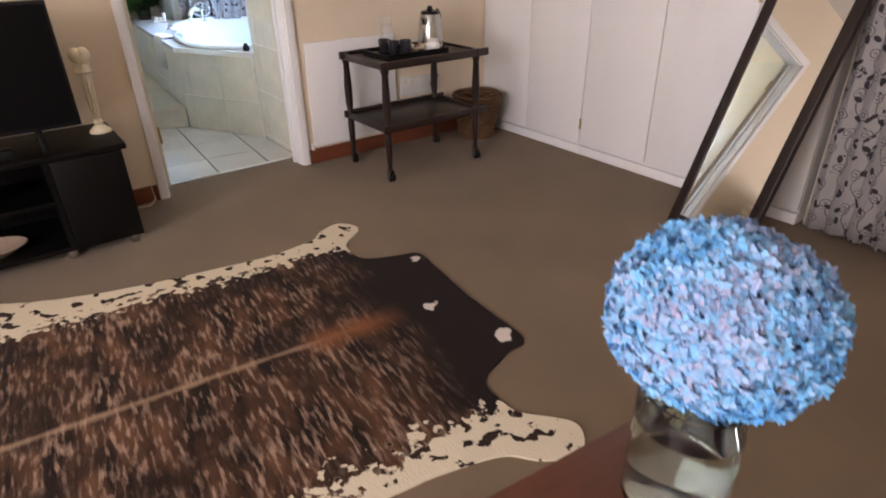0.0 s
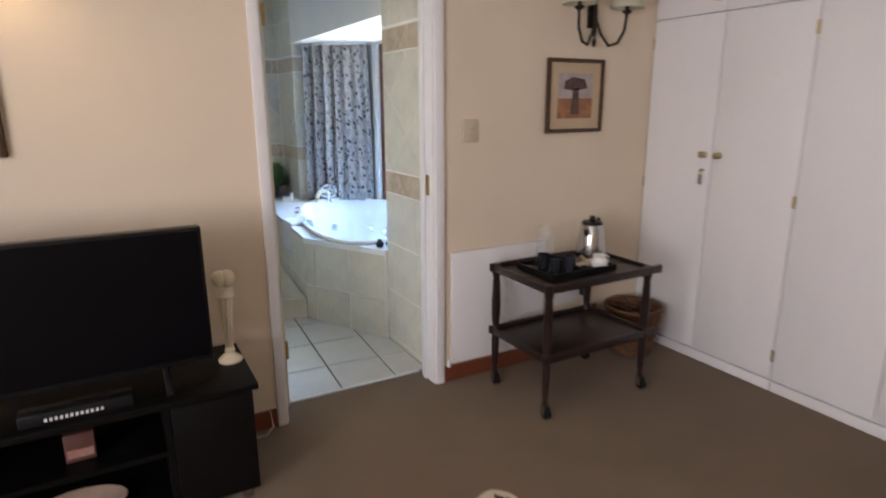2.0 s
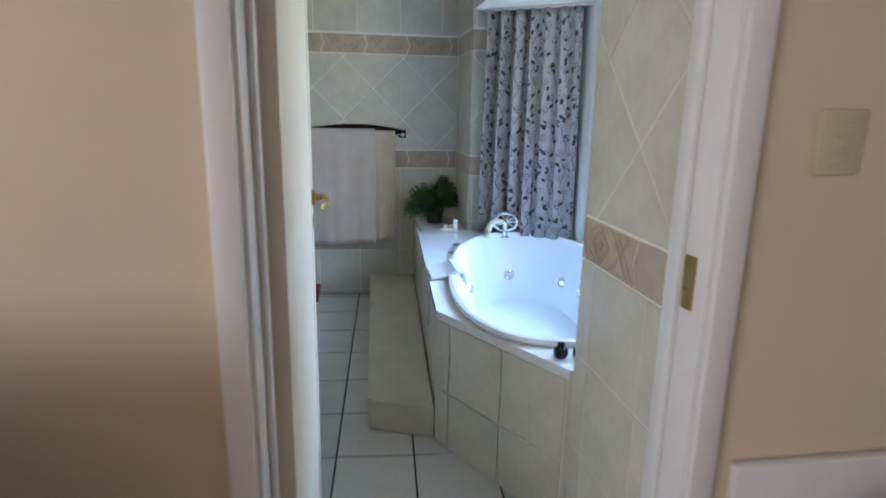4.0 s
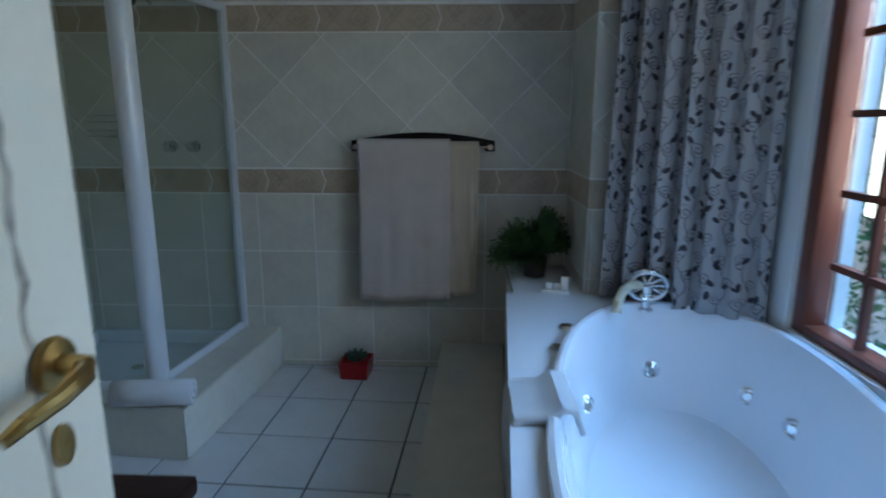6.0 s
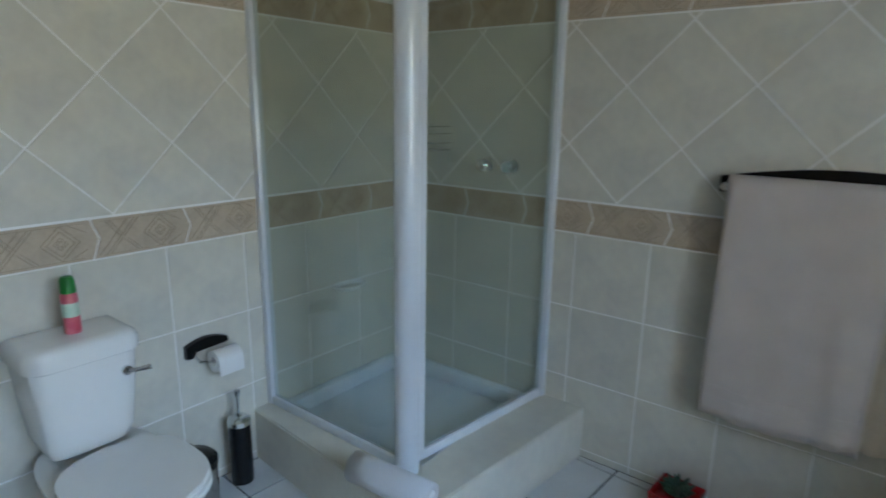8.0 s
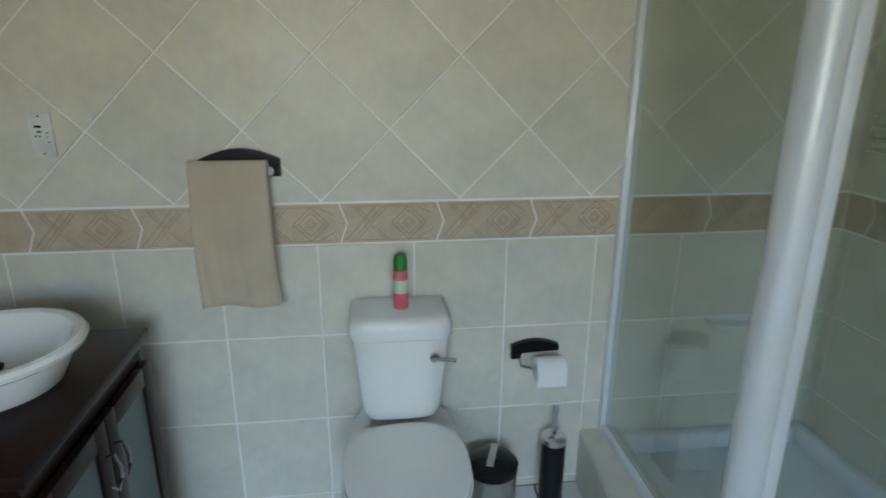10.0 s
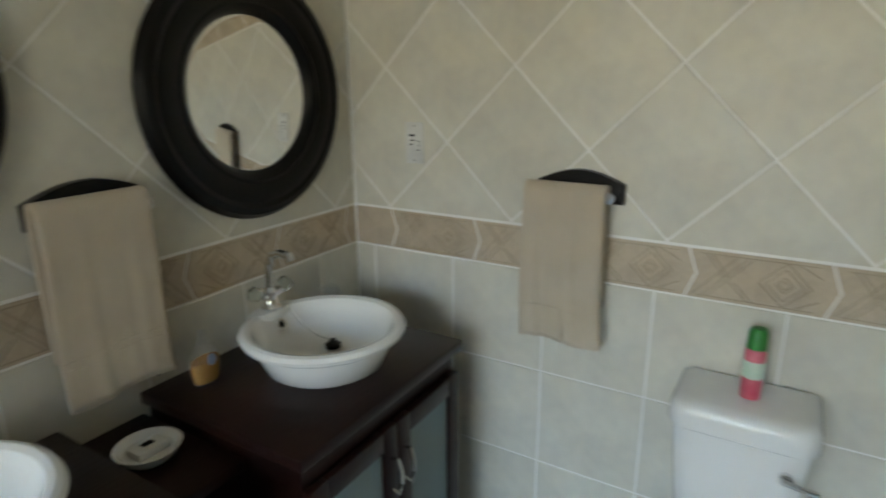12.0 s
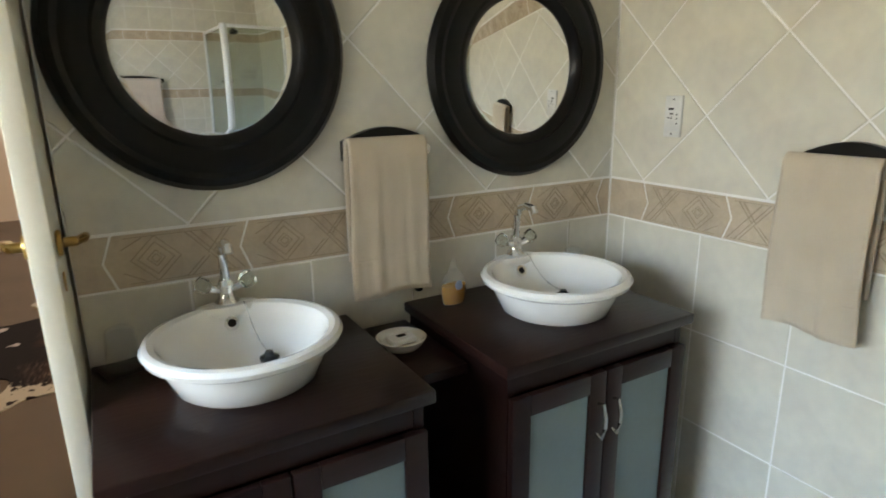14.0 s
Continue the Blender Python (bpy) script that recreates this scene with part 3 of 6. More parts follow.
def cloth(bm, x0, x1, z_top, z_bot, y, drop_back, fold=0.006, waves=3.0, seed=0, flare=0.0, thick=0.012):
    """A cloth over a bar at height z_top: front down to z_bot, back down drop_back."""
    rnd = random.Random(seed)
    ph = [rnd.uniform(0, 6.3) for _ in range(4)]
    nu, rows_ = 26, []
    path_ = [(y + 0.03, z_bot + (z_top - z_bot) * i / 22) for i in range(23)] + [(y + 0.03 - 0.018 * (1 - math.cos(a)), z_top + 0.018 * math.sin(a)) for a in (0.6, 1.2, 1.57, 2.0, 2.6)]
    path_ += [(y - 0.008, z_top - drop_back * i / 6) for i in range(1, 7)]
    for k, (py, pz) in enumerate(path_):
        low = max(0.0, min(1.0, (z_top - pz) / (z_top - z_bot))) if k < 23 else 0
        row = []
        for i in range(nu + 1):
            u = i / nu
            x = x0 + (x1 - x0) * u + flare * low * (u - 0.5) + 0.006 * low * math.sin(5 * low + ph[2])
            dy = fold * (0.25 + 1.3 * low) * (math.sin(waves * 6.28 * u + ph[0] + 1.2 * low) + 0.5 * math.sin(2.3 * waves * 6.28 * u + ph[1])) if k < 23 else 0
            row.append(bm.verts.new((x, py + abs(dy) + 0.002, pz + (0.006 * math.sin(7 * u + ph[3]) * low))))
        rows_.append(row)
    for a, b in zip(rows_, rows_[1:]):
        for i in range(nu):
            bm.faces.new((a[i], a[i + 1], b[i + 1], b[i]))
    return bm


def towel(name, parent_pose, x0, x1, zt, zb, colour, label, back=0.3, seed=0, waves=2.0, fold=0.006, flare=0.0, y=0.035, hem=True):
    ob = new(name)
    ob.empty_display_size = 0.1
    ob.matrix_world = parent_pose
    tagged(ob, label, "towel")
    p = part("cloth", cloth(bmesh.new(), x0, x1, zt, zb, y, back, fold, waves, seed, flare), colour, ob)
    m = p.modifiers.new("thick", "SOLIDIFY")
    m.thickness, m.offset = 0.009, 0
    if hem:
        bm = bmesh.new()
        for zz in (zb + 0.085, zb + 0.1):
            q = cloth(bmesh.new(), x0 - 0.002, x1 + 0.002, zt, zb, y, back, fold, waves, seed, flare)
            q.verts.ensure_lookup_table()
            k = min(range(23), key=lambda r: abs(zb + (zt - zb) * r / 22 - zz))
            tube(bm, [q.verts[k * 27 + i].co + Vector((0, 0.005, 0)) for i in range(27)], 0.0012, 6)
            q.free()
        part("woven_band", bm, colour, ob)
    return ob


def rail(m, width, label, bar_y=0.05):
    """Black bowed back plate with a chrome bar in front; x along the wall, y out of it."""
    ob = new("towel_rail")
    ob.empty_display_size = 0.1
    ob.matrix_world = m
    tagged(ob, label, "towel rail", "black towel rails")
    h = width / 2
    n = 20
    top = [(-h + width * i / n, 0.012 + 0.05 * math.sin(math.pi * (0.06 + 0.88 * i / n)) * (0.6 + 0.4 * min(1, width / 0.5))) for i in range(n + 1)]
    low = [(h - 0.0, -0.03), (h - 0.045, -0.03), (h - 0.055, -0.008)] + [(-h + 0.055, -0.008), (-h + 0.045, -0.03), (-h, -0.03)]
    outline = top + low
    bm = prism(bmesh.new(), outline, 0.0, 0.022)
    bmesh.ops.bevel(bm, geom=[e for e in bm.edges if e.calc_length() > 0.001 and abs(e.verts[0].co.z - e.verts[1].co.z) < 1e-6 and e.verts[0].co.z > 0.02], offset=0.005, segments=2, affect="EDGES")
    part("back_plate", turned(bm, Matrix(((1, 0, 0, 0), (0, 0, 1, 0), (0, 1, 0, 0), (0, 0, 0, 1)))), BLACKW, ob, "black lacquered bowed plate")
    part("bar", tube(bmesh.new(), [(-h + 0.03, bar_y, -0.008), (h - 0.03, bar_y, -0.008)], 0.006, 10), CHROME, ob, "thin chrome bar")
    for s in (-1, 1):
        part("bracket", tube(bmesh.new(), [(s * (h - 0.025), 0.02, -0.008), (s * (h - 0.025), bar_y + 0.01, -0.008)], 0.014, 14), CHROME, ob, "round chrome bracket")
    return ob


NORTH = lambda x, z: pose(x, N - 0.005, z, 0, 0, 180)
WEST = lambda y, z: pose(W + 0.005, y, z, 0, 0, -90)
SOUTH = lambda x, z: pose(x, S + 0.018, z)
rail(NORTH(-0.635, 1.18), 0.71, "wide black towel rail above hanging bath towels")
towel("bath_towel", NORTH(-0.635, 0), -0.275, -0.09, 1.178, 0.43, TOWELB, "thin beige bath towel beside another on the rail", seed=4, waves=1.5)
towel("bath_towel", NORTH(-0.635, 0), -0.135, 0.318, 1.19, 0.40, TOWELC, "large pale beige bath towel hanging folded on the rail", seed=7, waves=1.6, fold=0.006, y=0.045)
rail(WEST(1.425, 1.178), 0.225, "short black towel rail with a beige hand towel")
towel("hand_towel", WEST(1.402, 0), -0.105, 0.105, 1.178, 0.775, TOWELB, "beige hand towel folded over a short rail", seed=11, fold=0.003, flare=0.015)
rail(SOUTH(-1.575, 1.215), 0.24, "short black towel rail between two round mirrors")
towel("hand_towel", SOUTH(-1.56, 0), -0.108, 0.108, 1.222, 0.83, TOWELB, "beige hand towel hanging between the two mirrors", seed=13, fold=0.003, flare=0.012)
mat_ = thing("folded_hand_towel", -0.225, 1.82, DECK, "white hand towel folded over the edge of the bath deck", "towel")
bm = bmesh.new()
rr_ = []
for dx, dz in ((0.085, -0.02), (0.07, 0.036), (0.035, 0.042), (0.0, 0.016), (-0.06, 0.014), (-0.078, 0.01), (-0.088, -0.01), (-0.09, -0.1), (-0.088, -0.22)):
    rr_.append([bm.verts.new((dx + 0.001 * math.sin(2 * k), -0.12 + 0.24 * k / 10, dz + 0.003 * math.sin(3 * k))) for k in range(11)])
for a, b in zip(rr_, rr_[1:]):
    for i in range(10):
        bm.faces.new((a[i], a[i + 1], b[i + 1], b[i]))
p = part("cloth", bm, TOWELW, mat_)
md = p.modifiers.new("thick", "SOLIDIFY")
md.thickness, md.offset = 0.014, 0

# ---- toilet and its things ----


def toilet():
    t = thing("toilet", W + 0.005, 1.865, 0, "white close-coupled ceramic toilet with the lid down", "toilet", turn=-90)
    bm = bmesh.new()
    prev = None
    for z, w, d0, d1 in ((0.42, 0.105, 0.02, 0.165), (0.46, 0.118, 0.012, 0.185), (0.6, 0.132, 0.008, 0.195), (0.70, 0.138, 0.008, 0.198)):
        line = [(-w, d0), (w, d0)] + [(w * math.cos(a) ** 0.5 if math.cos(a) > 0 else 0, d1 - 0.03 + 0.03 * math.sin(a)) for a in (0.1, 0.5, 1.0, 1.4)] + \
               [(-(w * math.cos(a) ** 0.5), d1 - 0.03 + 0.03 * math.sin(a)) for a in (1.4, 1.0, 0.5, 0.1)]
        ring = [bm.verts.new((x, y, z)) for x, y in line]
        if prev:
            for i in range(len(ring)):
                bm.faces.new((prev[i], prev[(i + 1) % len(ring)], ring[(i + 1) % len(ring)], ring[i]))
        else:
            bm.faces.new(ring)
        prev = ring
    bm.faces.new(prev)
    part("cistern", bm, CERAM, t)
    line = [(0.15, 0.004)] + arc(0.10, 0.16, 0.05, 0, 90, 6) + arc(-0.10, 0.16, 0.05, 90, 180, 6) + [(-0.15, 0.004)]
    bm = bmesh.new()
    prev = None
    for k, z in ((0.96, 0.7005), (1.0, 0.704), (1.01, 0.72), (1.0, 0.738), (0.96, 0.752), (0.88, 0.761), (0.7, 0.765)):
        ring = [bm.verts.new((x * k, 0.107 + (y - 0.107) * k, z)) for x, y in line]
        if prev:
            for i in range(len(ring)):
                bm.faces.new((prev[i], prev[(i + 1) % len(ring)], ring[(i + 1) % len(ring)], ring[i]))
        else:
            bm.faces.new(ring[::-1])
        prev = ring
    bm.faces.new(prev)
    part("cistern_lid", bm, CERAM, t)

    def plan(k, back, front, w, n=40):
        pts = []
        for i in range(n):
            a = 2 * math.pi * i / n
            c, s = math.cos(a), math.sin(a)
            yy = (back + front) / 2 + (front - back) / 2 * math.copysign(abs(s) ** 0.85, s)
            pts.append((k * w * math.copysign(abs(c) ** (0.75 if s > 0 else 0.55), c), yy))
        return pts
    bm = bmesh.new()
    prev = None
    for z, w, b, f in ((0.0, 0.11, 0.10, 0.40), (0.05, 0.10, 0.10, 0.38), (0.18, 0.10, 0.08, 0.42), (0.30, 0.14, 0.05, 0.55), (0.385, 0.165, 0.02, 0.595), (0.40, 0.165, 0.02, 0.595)):
        ring = [bm.verts.new((x, y, z)) for x, y in plan(1, b, f, w)]
        if prev:
            for i in range(len(ring)):
                bm.faces.new((prev[i], prev[(i + 1) % len(ring)], ring[(i + 1) % len(ring)], ring[i]))
        else:
            bm.faces.new(ring[::-1])
        prev = ring
    bm.faces.new(prev)
    part("bowl", bm, CERAM, t)
    for nm, z0, z1, g in (("seat", 0.402, 0.418, 0.0), ("seat_lid", 0.42, 0.442, -0.004)):
        bm = prism(bmesh.new(), plan(1, 0.215 - g, 0.61 + g, 0.172 + g), z0, z1)
        bmesh.ops.bevel(bm, geom=[e for e in bm.edges if abs(e.verts[0].co.z - e.verts[1].co.z) < 1e-6], offset=0.007, segments=3, affect="EDGES")
        part(nm, bm, CERAM, t)
    part("flush_boss", turned(lathe(bmesh.new(), [(0, 0), (0.014, 0), (0.014, 0.012), (0, 0.014)], 16), pose(-0.095, 0.198, 0.645, -90)), CHROME, t)
    part("flush_lever", tube(bmesh.new(), [(-0.095, 0.214, 0.645), (-0.125, 0.222, 0.644), (-0.155, 0.218, 0.64)], [0.007, 0.006, 0.008], 10), CHROME, t, "chrome flush lever")


toilet()
can = thing("air_freshener", W + 0.11, 1.87, 0.765, "red air freshener can with a green cap on the cistern", "spray can")
part("can_body", lathe(bmesh.new(), [(0, 0), (0.021, 0), (0.022, 0.004), (0.022, 0.11), (0.018, 0.118), (0, 0.118)], 24), material("can_red", (0.55, 0.05, 0.09), 0.3, second=(0.65, 0.2, 0.22)), can)
part("can_label", lathe(bmesh.new(), [(0.0222, 0.05), (0.0226, 0.05), (0.0226, 0.09), (0.0222, 0.09)], 24), material("can_label_green", (0.3, 0.55, 0.36), 0.35, second=(0.7, 0.7, 0.6)), can)
part("cap", lathe(bmesh.new(), [(0, 0.165), (0.014, 0.164), (0.019, 0.155), (0.021, 0.118), (0.019, 0.1185), (0, 0.1185)], 24), material("cap_green", (0.02, 0.2, 0.03), 0.35), can)
tph = thing("toilet_roll_holder", W + 0.005, 2.315, 0.555, "black bowed toilet roll holder on the wall", "toilet roll holder", turn=-90)
bm = prism(bmesh.new(), [(-0.08 + 0.16 * i / 12, 0.006 + 0.028 * math.sin(math.pi * (0.1 + 0.8 * i / 12))) for i in range(13)] + [(0.08, -0.03), (0.05, -0.03), (0.045, -0.01), (-0.08, -0.005)], 0, 0.022)
part("back_plate", turned(bm, Matrix(((1, 0, 0, 0), (0, 0, 1, 0), (0, 1, 0, 0), (0, 0, 0, 1)))), BLACKW, tph, smooth=False)
part("arm", tube(bmesh.new(), [(0.06, 0.02, -0.015), (0.06, 0.07, -0.03), (0.0, 0.075, -0.045), (-0.07, 0.075, -0.045)], 0.005, 8), CHROME, tph)
tp = thing("toilet_roll", W + 0.078, 2.35, 0.522, "white toilet paper roll on its holder", "toilet paper", turn=-90)
bm = lathe(bmesh.new(), [(0.018, -0.048), (0.04, -0.048), (0.04, 0.048), (0.018, 0.048), (0.018, -0.048)], 32)
part("paper", turned(bm, pose(0, 0, -0.01, 0, 90, 0)), PAPER, tp)
part("loose_sheet", boxes((-0.048, 0.037, -0.055, 0.048, 0.0405, -0.008)), PAPER, tp, smooth=False)
STEEL = material("brushed_steel", (0.55, 0.54, 0.52), 0.25, metal=1.0, vary=0.08, scale=8, fine=120, bump=0.05, stretch=(1, 1, 0.1))
bin_ = thing("pedal_bin", W + 0.15, 2.155, 0, "small round steel pedal bin with a black lid", "bin")
part("bucket", lathe(bmesh.new(), [(0, 0), (0.078, 0), (0.08, 0.006), (0.08, 0.2), (0, 0.2)], 36), STEEL, bin_)
part("lid", lathe(bmesh.new(), [(0.083, 0.201), (0.084, 0.225), (0.07, 0.24), (0.035, 0.248), (0, 0.25)], 36), BLACKP, bin_)
part("lid_strap", turned(boxes((-0.012, -0.06, 0.0, 0.012, 0.06, 0.006), bevel=0.002), pose(0, 0, 0.249, 0, 0, 70)), STEEL, bin_)
part("base_ring", lathe(bmesh.new(), [(0.081, 0), (0.084, 0), (0.084, 0.02), (0.081, 0.02)], 36), BLACKP, bin_)
brush = thing("toilet_brush", W + 0.085, 2.38, 0, "black toilet brush holder with a chrome lid and handle", "toilet brush")
part("holder", lathe(bmesh.new(), [(0, 0), (0.04, 0), (0.041, 0.004), (0.041, 0.24), (0, 0.24)], 28), BLACKP, brush)
part("lid", lathe(bmesh.new(), [(0.043, 0.24), (0.043, 0.258), (0.03, 0.268), (0.008, 0.272)], 28), CHROME, brush)
part("handle", lathe(bmesh.new(), [(0.006, 0.27), (0.006, 0.35), (0.011, 0.355), (0.012, 0.375), (0, 0.382)], 16), CHROME, brush)
sock = thing("shaver_socket", W + 0.004, 0.916, 1.27, "white shaver socket with small slots on the tiled wall", "socket", turn=-90)
part("plate", boxes((-0.03, 0, -0.06, 0.03, 0.009, 0.06), bevel=0.003), material("socket_white", (0.75, 0.74, 0.7), 0.35), sock)
for x, z, w, h in ((0.006, 0.022, 0.018, 0.006), (-0.016, 0.006, 0.004, 0.004), (0.004, 0.008, 0.012, 0.004), (-0.016, -0.006, 0.004, 0.003), (0.004, -0.004, 0.004, 0.005), (0.014, -0.004, 0.004, 0.005), (-0.016, -0.02, 0.004, 0.004)):
    part("slot", boxes((x - w / 2, 0.0091, z - h / 2, x + w / 2, 0.0103, z + h / 2)), BLACKP, sock, smooth=False)
for z in (-0.05, 0.05):
    part("screw", turned(lathe(bmesh.new(), [(0, 0), (0.003, 0), (0.002, 0.0012), (0, 0.0012)], 10), pose(0, 0.0091, z, -90)), STEEL, sock)

# ---- round mirrors ----


def round_mirror(x, z, label):
    t = thing("round_mirror", x, S + 0.017, z, label, "mirror", "round mirrors")
    R, r = 0.315, 0.192
    prof = [(R - 0.004, 0.0), (R, 0.012), (R - 0.012, 0.03), (R - 0.03, 0.036), (R - 0.042, 0.030), (R - 0.05, 0.032), (R - 0.07, 0.034), (r + 0.03, 0.026), (r + 0.022, 0.030), (r + 0.012, 0.026), (r + 0.006, 0.018), (r, 0.012), (r - 0.003, 0.004)]
    part("frame", turned(lathe(bmesh.new(), prof, 96), pose(0, 0, 0, -90)), BLACKW, t, "thick moulded black frame")
    part("glass", turned(lathe(bmesh.new(), [(0, 0.010), (r - 0.012, 0.010), (r + 0.004, 0.006), (r + 0.004, 0.001), (0, 0.001)], 96), pose(0, 0, 0, -90)), MIRROR, t, "bevelled mirror glass")


round_mirror(-1.158, 1.455, "large round mirror with a thick black moulded frame")
round_mirror(-2.022, 1.416, "round black-framed mirror near the corner above a basin")

# ---- vanity units ----


def vanity(x0, x1, label):
    z1, y0, y1 = 0.77, S + 0.015, 1.178
    w = x1 - x0
    t = thing("vanity_unit", (x0 + x1) / 2, y0, 0, label, "vanity unit", "vanity units")
    h, d = w / 2, y1 - y0
    part("worktop", boxes((-h, 0, z1 - 0.03, h, d, z1), bevel=0.006), WENGE, t, "dark polished wooden top")
    c = h - 0.02
    part("side_panel", boxes((-c, 0, 0.06, -c + 0.022, d - 0.025, z1 - 0.031)), WENGE, t, smooth=False)
    part("side_panel", boxes((c - 0.022, 0, 0.06, c, d - 0.025, z1 - 0.031)), WENGE, t, smooth=False)
    part("back_panel", boxes((-c + 0.023, 0.0, 0.06, c - 0.023, 0.012, z1 - 0.031)), WENGE, t, smooth=False)
    part("bottom", boxes((-c + 0.023, 0.013, 0.07, c - 0.023, d - 0.05, 0.09)), WENGE, t, smooth=False)
    part("rail", boxes((-c + 0.023, d - 0.045, z1 - 0.085, c - 0.023, d - 0.026, z1 - 0.031)), WENGE, t, smooth=False)
    part("plinth", boxes((-h + 0.004, 0, 0.0, h - 0.004, d - 0.004, 0.045), (-c, 0, 0.046, c, d - 0.02, 0.0595), bevel=0.006), WENGE, t, "moulded plinth")
    for s in (-1, 1):
        a, b = (0.002, c - 0.001) if s > 0 else (-c + 0.001, -0.002)
        y = d - 0.024
        f = 0.052
        leaf = part("door", boxes((a, y, 0.064, a + f, y + 0.02, z1 - 0.088), (b - f, y, 0.064, b, y + 0.02, z1 - 0.088), (a + f, y, 0.064, b - f, y + 0.02, 0.064 + f), (a + f, y, z1 - 0.088 - f, b - f, y + 0.02, z1 - 0.088), bevel=0.002), WENGE, t)
        part("frosted_pane", boxes((a + f, y + 0.005, 0.064 + f, b - f, y + 0.011, z1 - 0.088 - f)), FROST, leaf, "pale green frosted glass", smooth=False)
        hx = s * 0.026
        bm = tube(bmesh.new(), [(hx, y + 0.021, 0.60), (hx, y + 0.038, 0.605), (hx, y + 0.047, 0.57), (hx, y + 0.047, 0.545), (hx, y + 0.038, 0.51), (hx, y + 0.021, 0.515)], [0.004, 0.0045, 0.0055, 0.0055, 0.0045, 0.004], 10)
        part("handle", bm, STEEL, leaf, "curved satin metal handle")
    return t


vanity(-1.445, -0.838, "dark wood vanity unit with frosted doors beside the door")
vanity(-2.24, -1.62, "dark wood vanity unit with frosted doors in the corner")
shelf = thing("corner_shelf", -1.535, S + 0.015, 0, "low dark wooden shelf between the two vanity units", "shelf")
part("board", boxes((-0.088, 0, 0.69, 0.088, 0.34, 0.715), bevel=0.003), WENGE, shelf)
part("back", boxes((-0.088, 0, 0.0, 0.088, 0.015, 0.69)), WENGE, shelf, smooth=False)
part("front_edge", boxes((-0.088, 0.325, 0.0, 0.088, 0.339, 0.12)), WENGE, shelf, smooth=False)


def basin(x, y):
    t = thing("basin", x, y, 0.77, "round white counter-top basin with a rolled rim", "basin", "basins")
    prof = [(0, 0.0), (0.150, 0.0), (0.158, 0.006), (0.178, 0.05), (0.186, 0.072), (0.200, 0.076), (0.213, 0.084), (0.217, 0.094), (0.211, 0.103), (0.2, 0.106), (0.186, 0.101), (0.176, 0.085), (0.155, 0.045), (0.11, 0.018), (0.05, 0.009), (0.0, 0.008)]
    part("bowl", lathe(bmesh.new(), prof, 72, 0.94, 0.94), CERAM, t)
    part("tap_ledge", turned(lathe(bmesh.new(), [(0, 0.08), (0.05, 0.08), (0.06, 0.092), (0.055, 0.1045), (0, 0.106)], 32, 1.25, 0.5), pose(0, -0.185, 0)), CERAM, t)
    o = turned(lathe(bmesh.new(), [(0.011, 0.0), (0.017, 0.0), (0.016, 0.005), (0.010, 0.004)], 20), pose(0, -0.152, 0.066, -62))
    part("overflow_ring", o, CHROME, t, "chrome overflow ring")
    part("overflow_hole", turned(lathe(bmesh.new(), [(0, 0.001), (0.011, 0.001), (0.011, 0.002), (0, 0.002)], 16), pose(0, -0.152, 0.066, -62)), BLACKP, t)
    part("plug", lathe(bmesh.new(), [(0, 0.013), (0.02, 0.013), (0.022, 0.022), (0.012, 0.027), (0.008, 0.035), (0, 0.035)], 16, ox=-0.05, oy=-0.02), BLACKP, t, "black rubber plug")
    pts = [(-0.035, -0.17, 0.108), (-0.037, -0.155, 0.1)] + [(-0.038 - 0.012 * k / 8, -0.15 + 0.13 * k / 8, 0.09 - 0.057 * k / 8 - 0.02 * math.sin(math.pi * k / 8)) for k in range(9)]
    part("plug_chain", tube(bmesh.new(), pts, 0.0016, 6), CHROME, t)
    m = thing("basin_mixer", x, y - 0.182, 0.876, "chrome mixer tap with crystal handles on the basin", "tap", "basin mixers")
    part("base", lathe(bmesh.new(), [(0, 0), (0.026, 0), (0.028, 0.006), (0.02, 0.016), (0.017, 0.04), (0.02, 0.048), (0.014, 0.06), (0, 0.06)], 24), CHROME, m)
    part("spout", tube(bmesh.new(), [(0, 0, 0.05), (0, 0.002, 0.09), (0, 0.008, 0.125), (0, 0.022, 0.148), (0, 0.05, 0.158), (0, 0.08, 0.155), (0, 0.086, 0.142)], [0.012, 0.011, 0.0105, 0.0105, 0.0105, 0.011, 0.012], 14), CHROME, m)
    for s in (-1, 1):
        part("handle_stem", tube(bmesh.new(), [(0, 0, 0.03), (s * 0.035, 0.004, 0.045)], 0.009, 10), CHROME, m)
        k = lathe(bmesh.new(), [(0, 0), (0.012, 0.0), (0.021, 0.014), (0.02, 0.03), (0.012, 0.036), (0, 0.036)], 7)
        part("handle_knob", turned(k, pose(s * 0.034, 0.004, 0.044, 0, s * 58, 0)), GLASS, m, "clear crystal knob", smooth=False)


basin(-1.135, 0.905)
basin(-1.955, 0.94)


def tumbler(x, y, z, label):
    t = thing("tumbler", x, y, z, label, "glass", "tumblers")
    part("glass", lathe(bmesh.new(), [(0.034, 0), (0.036, 0.002), (0.033, 0.06), (0.029, 0.088), (0.02, 0.095), (0, 0.096), (0, 0.088), (0.018, 0.086), (0.026, 0.08), (0.03, 0.055), (0.032, 0.0)], 18), THIN, t)


